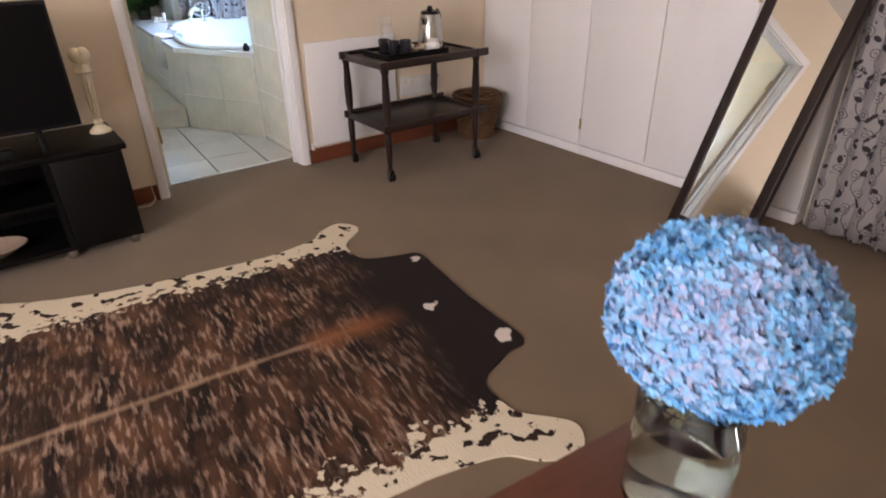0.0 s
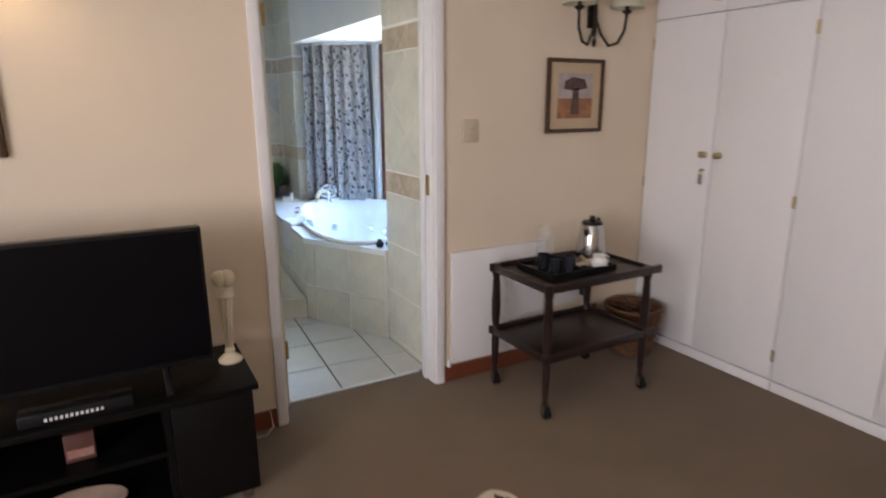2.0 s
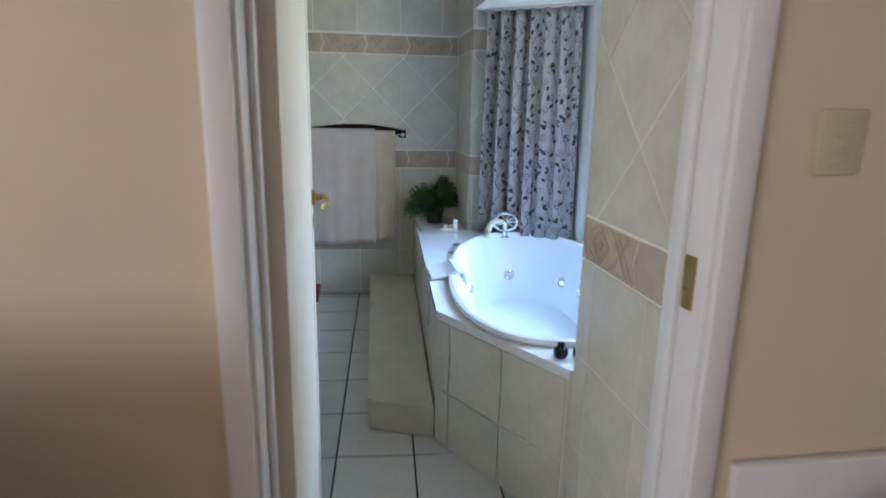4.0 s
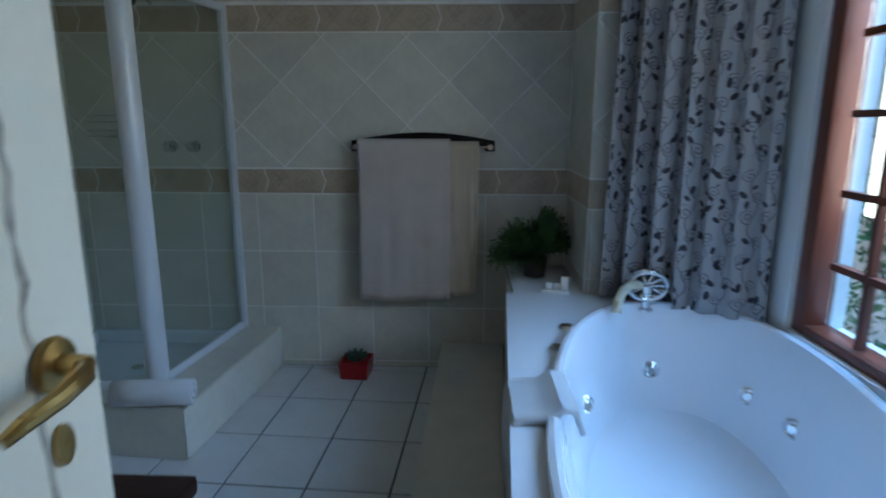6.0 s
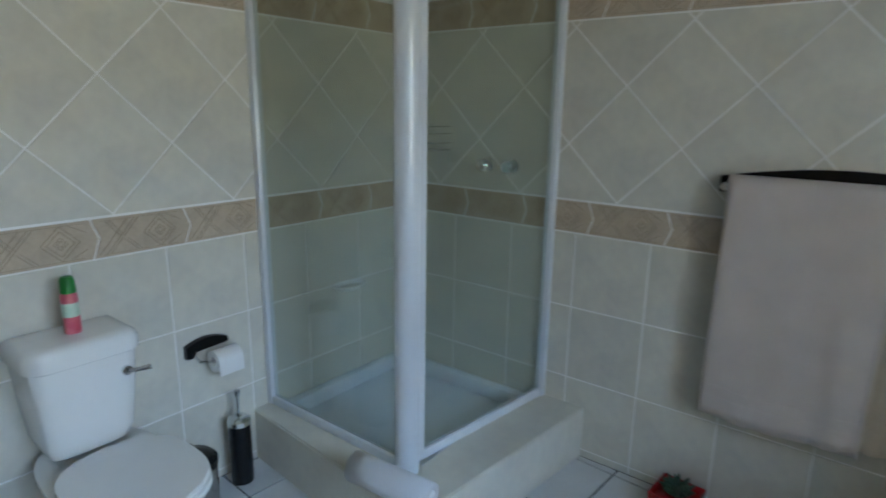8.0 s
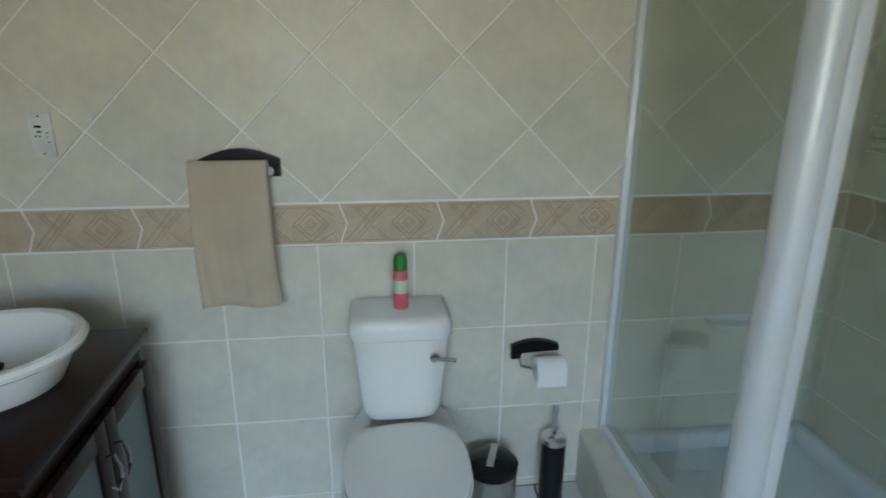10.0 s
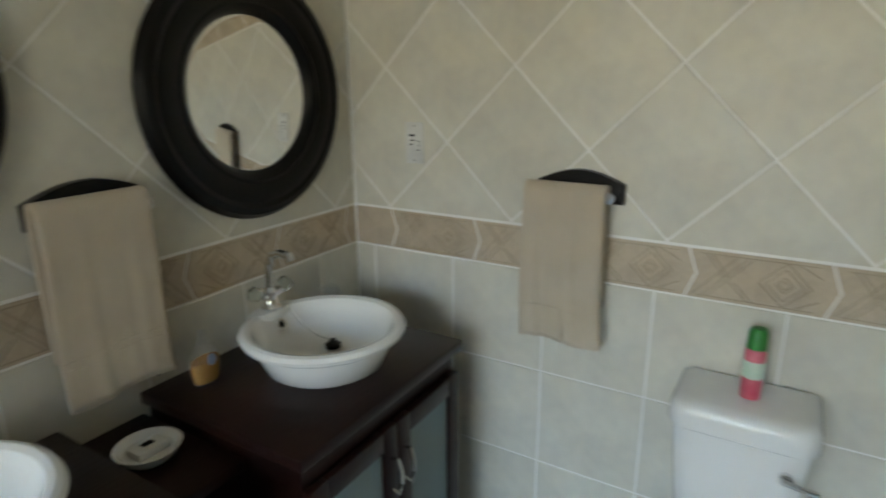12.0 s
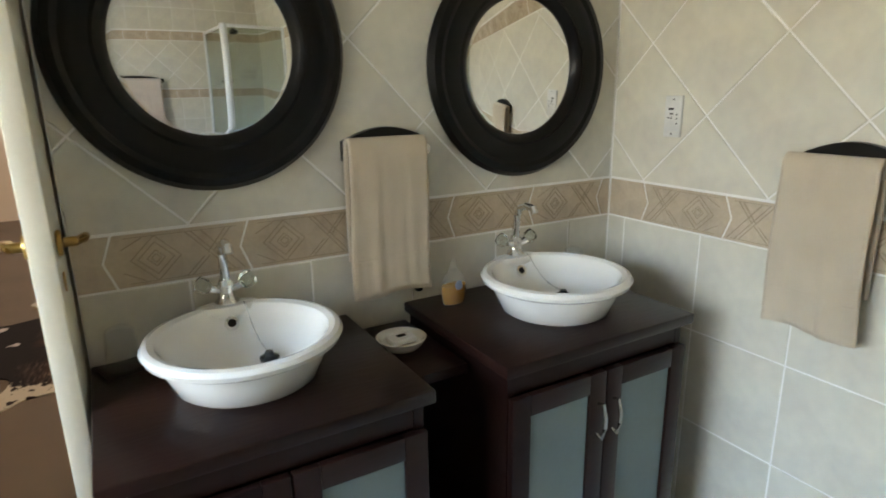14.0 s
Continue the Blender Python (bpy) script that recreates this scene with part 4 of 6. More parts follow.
tumbler(-0.905, 0.73, 0.775, "clear drinking glass upside down on the dark worktop")
tumbler(-2.19, 0.755, 0.77, "clear drinking glass behind the corner basin")
pad = thing("glass_coaster", -0.905, 0.73, 0.77, "small dark mat under the drinking glass", "coaster", turn=20)
part("pad", boxes((-0.05, -0.04, 0, 0.05, 0.04, 0.004), bevel=0.0015), WENGE, pad)
soap = thing("soap_bottle", -1.735, 0.765, 0.77, "amber liquid soap in a rounded clear bottle", "soap bottle", turn=10)
AMBER = material("amber_soap", (0.42, 0.19, 0.02), 0.12, vary=0.08, bump=0.0, coat=0.6)
part("bottle", lathe(bmesh.new(), [(0, 0), (0.036, 0), (0.039, 0.008), (0.043, 0.04), (0.041, 0.062), (0.032, 0.084), (0.018, 0.098), (0.012, 0.102)], 24, 1.0, 0.6), THIN, soap)
part("liquid_soap", lathe(bmesh.new(), [(0, 0.004), (0.034, 0.004), (0.037, 0.01), (0.0405, 0.04), (0.0395, 0.056), (0, 0.058)], 24, 1.0, 0.6), AMBER, soap, "amber liquid")
part("neck", lathe(bmesh.new(), [(0.012, 0.098), (0.012, 0.106), (0.009, 0.11), (0.009, 0.128), (0, 0.13)], 16), THIN, soap)
part("label_plate", turned(lathe(bmesh.new(), [(0, 0), (0.014, 0), (0.012, 0.002), (0, 0.002)], 16), pose(0, 0.0225, 0.06, -82)), material("label_blue", (0.25, 0.3, 0.42), 0.4), soap)
sd = thing("soap_dish", -1.53, 0.84, 0.715, "round white soap dish with a wrapped soap", "soap dish")
part("saucer", lathe(bmesh.new(), [(0, 0), (0.045, 0), (0.058, 0.012), (0.066, 0.028), (0.062, 0.029), (0.05, 0.014), (0, 0.01)], 36), CERAM, sd)
part("wrapped_soap", boxes((-0.035, -0.024, 0.012, 0.035, 0.024, 0.03), bevel=0.006), PAPER, sd, "white paper-wrapped soap")
part("soap_mark", boxes((-0.012, -0.008, 0.0302, 0.012, 0.006, 0.0312)), BLACKP, sd, smooth=False)
clip_ = thing("towel_hook", -1.665, S + 0.016, 0.81, "small black clip on the tiled wall under a towel", "hook")
part("clip", boxes((-0.009, 0, -0.012, 0.009, 0.02, 0.012), bevel=0.003), BLACKP, clip_)

# ---- on the bath deck ----
LEAF = material("fern_green", (0.07, 0.15, 0.035), 0.6, vary=0.3, scale=20, fine=90, second=(0.035, 0.09, 0.02))
fern = thing("potted_fern", -0.09, 3.16, DECK, "bushy green fern in a pot on the bath deck", "plant")
part("pot", lathe(bmesh.new(), [(0, 0), (0.05, 0), (0.06, 0.07), (0.063, 0.09), (0.056, 0.09), (0.052, 0.075), (0, 0.075)], 28), material("pot_dark", (0.05, 0.045, 0.035), 0.6), fern)
rnd = random.Random(5)
bm = bmesh.new()
for hx, hy, hz, rad, count in ((-0.085, -0.02, 0.15, 0.135, 280), (0.065, 0.03, 0.215, 0.12, 280)):
    for i in range(count):
        a, lift = rnd.uniform(0, 2 * math.pi), rnd.uniform(-0.55, 1.0)
        flat = math.sqrt(max(0.0, 1 - lift * lift))
        base = Vector((0.5 * hx, 0.5 * hy, 0.08))
        out = Vector((flat * math.cos(a), 0.85 * flat * math.sin(a), lift)) * rad * rnd.uniform(0.7, 1.12)
        tip = Vector((hx, hy, hz)) + out - Vector((0, 0, 0.05 * flat))
        tip.x, tip.z = min(tip.x, 0.165), max(tip.z, 0.006)
        mid = (base + tip) / 2 + Vector((0.3 * out.x, 0.3 * out.y, 0.05))
        mid.x = min(mid.x, 0.16)
        side = Vector((-math.sin(a), math.cos(a), 0))
        for k in range(10):
            f = 0.25 + 0.75 * (k + 1) / 10
            p = base.lerp(mid, f).lerp(mid.lerp(tip, f), f)
            ln = 0.026 * (1.15 - f) + 0.008
            for s in (-1, 1):
                q = p + s * side * ln + Vector((0, 0, rnd.uniform(-0.014, 0.008)))
                wv = (tip - base).normalized() * 0.0045
                bm.faces.new([bm.verts.new(v) for v in (p, (p + q) / 2 + wv, q, (p + q) / 2 - wv)])
tagged(part("fronds", bm, LEAF, fern, "soft feathery fronds", smooth=False), kind="stuff")
tray = thing("toiletries_tray", -0.03, 2.86, DECK, "small white dish of toiletries on the bath deck", "tray", turn=-15)
part("dish", boxes((-0.06, -0.035, 0, 0.06, 0.035, 0.016), bevel=0.006), CERAM, tray)
for i, (dx, dy, h, mm) in enumerate(((-0.03, 0, 0.028, PAPER), (0.005, 0.012, 0.024, PAPER), (0.035, 0.0, 0.06, CERAM), (0.042, 0.018, 0.055, CHROME))):
    part("packet" if i < 2 else "small_bottle", boxes((dx - 0.014, dy - 0.01, 0.016, dx + 0.014, dy + 0.01, 0.016 + h), bevel=0.003), mm, tray)
for x, y, c in ((-0.005, 0.80, BLACKP), (0.055, 0.785, BLACKP), (0.11, 0.775, AMBER)):
    t = thing("small_bottle", x, y, DECK, "tiny dark toiletry bottle on the bath deck", "bottle", "small toiletry bottles")
    part("bottle_body", lathe(bmesh.new(), [(0, 0), (0.02, 0), (0.024, 0.012), (0.022, 0.03), (0.012, 0.036)], 18), c, t)
    part("bottle_cap", lathe(bmesh.new(), [(0.012, 0.036), (0.013, 0.037), (0.013, 0.048), (0, 0.049)], 14), BLACKP, t)

# ---- patterned curtains ----


def scroll_cloth():
    m = bpy.data.materials.new("scroll_leaf_curtain")
    m.use_nodes = True
    nt = m.node_tree
    b = nt.nodes["Principled BSDF"]
    b.inputs["Roughness"].default_value = 0.9
    uv = nt.nodes.new("ShaderNodeUVMap")

    def node(kind, **kw):
        n = nt.nodes.new(kind)
        for k, v in kw.items():
            n.inputs[k].default_value = v
        return n
    warp = node("ShaderNodeTexNoise", Scale=9.0, Detail=1.0)
    nt.links.new(uv.outputs[0], warp.inputs["Vector"])
    add = nt.nodes.new("ShaderNodeVectorMath")
    add.operation = "MULTIPLY_ADD"
    add.inputs[1].default_value = (0.05, 0.05, 0)
    nt.links.new(warp.outputs["Color"], add.inputs[0])
    nt.links.new(uv.outputs[0], add.inputs[2])
    sep = nt.nodes.new("ShaderNodeSeparateXYZ")
    nt.links.new(add.outputs[0], sep.inputs[0])

    def op(kind, *values):
        n = nt.nodes.new("ShaderNodeMath")
        n.operation = kind
        for i, v in enumerate(values):
            if isinstance(v, (int, float)):
                n.inputs[i].default_value = v
            else:
                nt.links.new(v, n.inputs[i])
        return n.outputs[0]

    def cell(v, size, shift):
        return op("SUBTRACT", op("MULTIPLY", op("FRACT", op("DIVIDE", op("ADD", v, shift), size)), size), size / 2)
    # winding stems with a curl on alternate sides
    U, V = sep.outputs["X"], sep.outputs["Y"]
    sway = op("MULTIPLY", op("SINE", op("MULTIPLY", V, 2 * math.pi / 0.16)), 0.017)
    total = op("LESS_THAN", op("ABSOLUTE", cell(op("ADD", U, sway), 0.085, 0.0)), 0.0024)
    for du, dv, turn in ((0.02, 0.0, 1.0), (0.065, 0.08, -1.0)):
        cu, cv = cell(U, 0.085, du), cell(V, 0.16, dv)
        rad = op("SQRT", op("ADD", op("MULTIPLY", cu, cu), op("MULTIPLY", cv, cv)))
        ang_ = op("MULTIPLY", op("ARCTAN2", cv, cu), turn / (2 * math.pi))
        curl = op("FRACT", op("ADD", op("DIVIDE", rad, 0.014), ang_))
        total = op("MAXIMUM", total, op("MULTIPLY", op("LESS_THAN", curl, 0.3), op("LESS_THAN", rad, 0.027)))
    total = op("MULTIPLY", total, 0.72)
    for ang, off in ((35, 0.0), (-40, 0.37), (80, 0.71)):
        mp = nt.nodes.new("ShaderNodeMapping")
        mp.inputs["Rotation"].default_value = (0, 0, radians(ang))
        mp.inputs["Location"].default_value = (off, off * 0.6, 0)
        mp.vector_type = "TEXTURE"
        mp.inputs["Scale"].default_value = (0.075, 0.042, 1)
        nt.links.new(uv.outputs[0], mp.inputs["Vector"])
        v = nt.nodes.new("ShaderNodeTexVoronoi")
        v.inputs["Scale"].default_value = 1.0
        v.inputs["Randomness"].default_value = 0.8
        nt.links.new(mp.outputs[0], v.inputs["Vector"])
        r = node("ShaderNodeMapRange", **{"From Min": 0.23, "From Max": 0.26, "To Min": 1.0, "To Max": 0.0})
        nt.links.new(v.outputs["Distance"], r.inputs["Value"])
        mx = nt.nodes.new("ShaderNodeMath")
        mx.operation = "MAXIMUM"
        nt.links.new(total, mx.inputs[0])
        nt.links.new(r.outputs[0], mx.inputs[1])
        total = mx.outputs[0]
    mix = nt.nodes.new("ShaderNodeMix")
    mix.data_type = "RGBA"
    mix.inputs["A"].default_value = (0.34, 0.32, 0.315, 1)
    mix.inputs["B"].default_value = (0.03, 0.025, 0.032, 1)
    nt.links.new(total, mix.inputs["Factor"])
    nt.links.new(mix.outputs["Result"], b.inputs["Base Color"])
    weave = node("ShaderNodeTexNoise", Scale=900.0)
    bu = node("ShaderNodeBump", Strength=0.3, Distance=0.002)
    nt.links.new(weave.outputs["Fac"], bu.inputs["Height"])
    nt.links.new(bu.outputs["Normal"], b.inputs["Normal"])
    return m


CURTAIN = scroll_cloth()


def curtain(x0, y0, x1, y1, z0, z1, folds, amp, label, spread=1.0, seed=2):
    t = thing("curtain", x0, y0, z0, label, "curtain")
    rnd = random.Random(seed)
    ph = rnd.uniform(0, 6)
    d = Vector((x1 - x0, y1 - y0, 0))
    L = d.length
    d.normalize()
    nrm = Vector((d.y, -d.x, 0))
    bm = bmesh.new()
    uvl = bm.loops.layers.uv.new("UVMap")
    nu, nv = 160, 18
    rows_, us = [], []
    for j in range(nv + 1):
        f = j / nv
        z = (z1 - z0) * f
        row, acc, last, ulist = [], 0.0, None, []
        for i in range(nu + 1):
            u = i / nu
            wob = 0.35 * math.sin(2.2 * folds * u + ph)
            a = amp * (0.75 + 0.4 * math.sin(4 * u + 1.3)) * (1.0 - 0.25 * f)
            off = a * math.sin(2 * math.pi * folds * u + wob + 0.35 * math.sin(3 * f + ph))
            s = L * (0.5 + (u - 0.5) * (1 + (spread - 1) * (1 - f)))
            p = d * s + nrm * off + d * 0.3 * a * math.sin(4 * math.pi * folds * u + 1)
            if last is not None:
                acc += (p - last).length
            last = p.copy()
            ulist.append(acc)
            row.append(bm.verts.new((p.x, p.y, z)))
        rows_.append(row)
        us.append(ulist)
    for j in range(nv):
        for i in range(nu):
            fc = bm.faces.new((rows_[j][i], rows_[j][i + 1], rows_[j + 1][i + 1], rows_[j + 1][i]))
            for lp, (jj, ii) in zip(fc.loops, ((j, i), (j, i + 1), (j + 1, i + 1), (j + 1, i))):
                lp[uvl].uv = (us[nv // 2][ii], (z1 - z0) * jj / nv)
    p = part("cloth", bm, CURTAIN, t)
    md = p.modifiers.new("thick", "SOLIDIFY")
    md.thickness = 0.003
    bm = tube(bmesh.new(), [(-0.03 * d.x, -0.03 * d.y, z1 - z0 + 0.004), (d.x * (L + 0.1), d.y * (L + 0.1), z1 - z0 + 0.004)], 0.008, 10)
    part("curtain_rail", bm, WHITE, t, "slim white curtain rail")
    return t


curtain(0.17, 2.80, 0.63, 2.45, DECK + 0.012, SOFFIT - 0.013, 6.5, 0.040, "grey patterned curtain with dark leaf scrolls drawn beside the window", spread=1.08)
curtain(1.385, -2.85, 1.385, -2.30, 0.02, 2.3, 6, 0.04, "grey leaf-patterned bedroom curtain behind the standing mirror", seed=8)

# ---- garden outside ----
rnd = random.Random(21)
for k, (bx, by, bh, br) in enumerate(((2.1, 3.6, 1.2, 0.5), (2.7, 4.3, 1.4, 0.6), (2.4, 2.5, 0.95, 0.45), (3.2, 3.2, 1.1, 0.6))):
    t = thing("garden_bush", bx, by, -0.3, "leafy green garden bush in the sun", "bush", "garden bushes")
    bm = bmesh.new()
    for i in range(6):
        a = rnd.uniform(0, 6.28)
        tube(bm, [(0, 0, 0), (0.15 * math.cos(a), 0.15 * math.sin(a), bh * 0.5), (br * 0.7 * math.cos(a), br * 0.7 * math.sin(a), bh)], [0.014, 0.01, 0.004], 6)
    part("stems", bm, material("twig", (0.09, 0.06, 0.04), 0.9), t)
    bm = bmesh.new()
    for i in range(900):
        a, r, z = rnd.uniform(0, 6.28), br * rnd.random() ** 0.5, rnd.uniform(0.1, bh + 0.15)
        c = Vector((r * math.cos(a), r * math.sin(a), z))
        e1 = Vector((rnd.gauss(0, 1), rnd.gauss(0, 1), rnd.gauss(0, 1))).normalized() * 0.032
        e2 = e1.cross(Vector((rnd.gauss(0, 1), rnd.gauss(0, 1), rnd.gauss(0, 1)))).normalized() * 0.016
        bm.faces.new([bm.verts.new(v) for v in (c - e1, c + e2, c + e1, c - e2)])
    tagged(part("foliage", bm, LEAF, t, smooth=False), kind="stuff")
fence = thing("garden_fence", 4.2, 4.0, -0.3, "thin dark metal garden fence", "fence", turn=80)
for i in range(26):
    part("bar", tube(bmesh.new(), [(-2.6 + 0.2 * i, 0, 0), (-2.6 + 0.2 * i, 0, 1.5)], 0.008, 6), BLACKP, fence)
for z in (0.2, 1.3):
    part("cross_rail", boxes((-2.65, -0.01, z, 2.45, 0.01, z + 0.03)), BLACKP, fence, smooth=False)

# ---- wardrobe ----
KNOB = material("pale_brass", (0.6, 0.5, 0.32), 0.3, metal=1.0, vary=0.1, bump=0.0)
seams = [-0.005, -0.455, -0.925, -1.405, -1.87]


def wardrobe(y1, y0, doors, label):
    t = thing("wardrobe_unit", WD, 0, 0, label, "wardrobe", "built-in wardrobe units")
    part("carcass", boxes((0.022, y0 + 0.002, 0.07, 0.64, y1 - 0.002, RCEIL - 0.004)), WHITE, t, smooth=False)
    part("plinth", boxes((0.03, y0 + 0.002, 0, 0.62, y1 - 0.002, 0.068)), WHITE, t, smooth=False)
    part("skirting_strip", boxes((0.006, y0 + 0.002, 0, 0.0295, y1 - 0.002, 0.055), bevel=0.003), WHITE, t)
    for a, b, side in doors:
        for z0, z1 in ((0.075, 1.885), (1.892, RCEIL - 0.012)):
            leaf = part("door", boxes((0.0, b + 0.0025, z0, 0.021, a - 0.0025, z1), bevel=0.003), WHITE, t)
            ky = a - 0.045 if side > 0 else b + 0.045
            kz = 1.168 if z0 < 1 else 1.96
            bm = lathe(bmesh.new(), [(0, 0), (0.017, 0), (0.018, 0.003), (0.008, 0.007), (0.007, 0.018), (0.016, 0.024), (0.018, 0.033), (0.012, 0.04), (0, 0.042)], 20)
            part("knob", turned(bm, Matrix.Translation((0, ky, kz)) @ Euler((0, radians(-90), 0)).to_matrix().to_4x4()), KNOB, leaf, "pale brass knob")
            hy = b + 0.004 if side > 0 else a - 0.004
            for hz in (z0 + 0.09, (z0 + z1) / 2 - 0.03, z1 - 0.15):
                part("hinge", tube(bmesh.new(), [(-0.003, hy, hz), (-0.003, hy, hz + 0.06)], 0.005, 8), KNOB, leaf)
    return t


wu = wardrobe(seams[0], seams[2], ((seams[0], seams[1], -1), (seams[1], seams[2], 1)), "white painted built-in wardrobe unit with a key in its door")
wardrobe(seams[2] - 0.001, seams[4], ((seams[2], seams[3], -1), (seams[3], seams[4], 1)), "white painted built-in wardrobe unit with double doors")
wardrobe(seams[4] - 0.001, -2.255, ((seams[4] - 0.001, -2.255, -1),), "white painted wardrobe unit behind the standing mirror")
key = thing("wardrobe_key", WD, seams[1] + 0.035, 1.085, "small metal key with a fob in the wardrobe lock", "key")
part("key_bow", turned(lathe(bmesh.new(), [(0.006, -0.002), (0.012, -0.002), (0.012, 0.002), (0.006, 0.002), (0.006, -0.002)], 16), pose(-0.03, 0, 0, 90)), KNOB, key)
part("key_shaft", tube(bmesh.new(), [(0.0, 0, 0), (-0.02, 0, 0)], 0.003, 8), KNOB, key)
part("fob", boxes((-0.036, -0.012, -0.075, -0.03, 0.012, -0.02), bevel=0.002), STEEL, key)

# ---- tea trolley ----
DARKW = material("dark_mahogany", (0.024, 0.011, 0.008), 0.35, vary=0.3, scale=5, fine=80, bump=0.12, stretch=(0.3, 1.5, 1.5))
trolley = thing("tea_trolley", 0.0, 0.0, 0, "dark wooden two-tier tea trolley on castors", "tea trolley")
TX0, TX1, TY0, TY1 = 0.215, 0.88, -0.575, -0.135
for z in (0.62, 0.285):
    part("shelf", boxes((TX0 + 0.01, TY0 + 0.01, z, TX1 - 0.01, TY1 - 0.01, z + 0.018), bevel=0.003), DARKW, trolley)
    for r in ((TX0 - 0.02, TY0 - 0.008, z - 0.006, TX1 + 0.05, TY0 + 0.009, z + 0.036), (TX0 - 0.02, TY1 - 0.009, z - 0.006, TX1 + 0.05, TY1 + 0.008, z + 0.036),
              (TX0 - 0.008, TY0 + 0.0095, z - 0.006, TX0 + 0.0095, TY1 - 0.0095, z + 0.03), (TX1 - 0.0095, TY0 + 0.0095, z - 0.006, TX1 + 0.008, TY1 - 0.0095, z + 0.03)):
        part("gallery_rail", boxes(r, bevel=0.004), DARKW, trolley)
for x in (TX0 + 0.012, TX1 - 0.03):
    for y in (TY0 + 0.012, TY1 - 0.012):
        leg = lathe(bmesh.new(), [(0, 0.06), (0.013, 0.06), (0.016, 0.075), (0.012, 0.09), (0.018, 0.14), (0.020, 0.26), (0.018, 0.27), (0.022, 0.285), (0.022, 0.31), (0.015, 0.325), (0.021, 0.36), (0.023, 0.45), (0.017, 0.59), (0.022, 0.60), (0.022, 0.655), (0, 0.657)], 20, ox=x, oy=y)
        lg = part("leg", leg, DARKW, trolley, "turned wooden leg")
        part("castor", tube(bmesh.new(), [(x - 0.011, y - 0.012, 0.028), (x + 0.011, y - 0.012, 0.028)], 0.028, 18), BLACKP, lg, "small dark castor")
        part("castor_fork", boxes((x - 0.016, y - 0.018, 0.02, x - 0.0125, y + 0.012, 0.065), (x + 0.0125, y - 0.018, 0.02, x + 0.016, y + 0.012, 0.065), (x - 0.012, y - 0.01, 0.058, x + 0.012, y + 0.012, 0.066)), STEEL, lg, smooth=False)
TT = 0.638
tea = thing("tea_tray", 0.50, -0.36, TT, "black serving tray on the tea trolley", "tray")
part("tray_board", boxes((-0.2, -0.14, 0, 0.2, 0.14, 0.012), bevel=0.003), BLACKW, tea)
part("tray_rim", boxes((-0.2, -0.14, 0.012, 0.2, -0.132, 0.035), (-0.2, 0.132, 0.012, 0.2, 0.14, 0.035), (-0.2, -0.132, 0.012, -0.192, 0.132, 0.03), (0.192, -0.132, 0.012, 0.2, 0.132, 0.03)), BLACKW, tea, smooth=False)
kettle = thing("kettle", 0.74, -0.27, TT, "stainless steel electric kettle with a black handle", "kettle", turn=25)
part("body", lathe(bmesh.new(), [(0, 0.016), (0.078, 0.016), (0.08, 0.03), (0.07, 0.11), (0.06, 0.18), (0.055, 0.19), (0, 0.19)], 36), STEEL, kettle, "shiny steel body")
part("base", lathe(bmesh.new(), [(0, 0), (0.084, 0), (0.084, 0.012), (0, 0.015)], 32), BLACKP, kettle)
part("lid", lathe(bmesh.new(), [(0.056, 0.191), (0.05, 0.205), (0.02, 0.212), (0.014, 0.222), (0.014, 0.232), (0, 0.236)], 28), BLACKP, kettle)
part("handle", tube(bmesh.new(), [(0.055, 0, 0.185), (0.09, 0, 0.2), (0.115, 0, 0.17), (0.112, 0, 0.1), (0.08, 0, 0.045)], 0.011, 10), BLACKP, kettle)
part("spout", tube(bmesh.new(), [(-0.058, 0, 0.15), (-0.078, 0, 0.175), (-0.088, 0, 0.183)], [0.02, 0.014, 0.011], 10), STEEL, kettle)
jar = thing("glass_carafe", 0.445, -0.26, TT + 0.012, "clear glass water carafe with an upturned tumbler", "carafe")
part("carafe_body", lathe(bmesh.new(), [(0, 0), (0.044, 0), (0.047, 0.006), (0.045, 0.08), (0.03, 0.125), (0.03, 0.15), (0.027, 0.15), (0.027, 0.125), (0.042, 0.078), (0.043, 0.008), (0, 0.006)], 28), THIN, jar)
part("stopper", lathe(bmesh.new(), [(0.034, 0.12), (0.036, 0.12), (0.033, 0.195), (0, 0.197), (0, 0.193), (0.03, 0.191)], 24), THIN, jar)
for i, (x, y, c) in enumerate(((0.38, -0.42, (0.02, 0.022, 0.028)), (0.45, -0.435, (0.025, 0.027, 0.034)), (0.37, -0.34, (0.02, 0.02, 0.024)))):
    t = thing("glass_tumbler", x, y, TT + 0.012, "dark glass tumbler on the tea tray", "glass", "tumblers on the tray")
    part("glass", lathe(bmesh.new(), [(0, 0), (0.026, 0), (0.033, 0.08), (0.030, 0.08), (0.024, 0.006), (0, 0.005)], 18), material("smoked_glass_%d" % i, c, 0.08, vary=0.1, bump=0.0, coat=0.5), t)
cup = thing("milk_jug", 0.62, -0.46, TT + 0.012, "small white china milk jug", "jug")
part("jug_body", lathe(bmesh.new(), [(0, 0), (0.026, 0), (0.04, 0.02), (0.042, 0.04), (0.03, 0.06), (0.034, 0.07), (0.031, 0.069), (0.026, 0.058), (0.036, 0.038), (0, 0.008)], 24), CERAM, cup)
part("jug_handle", tube(bmesh.new(), [(0.035, 0, 0.06), (0.06, 0, 0.055), (0.06, 0, 0.03), (0.04, 0, 0.02)], 0.005, 8), CERAM, cup)
rnd = random.Random(3)
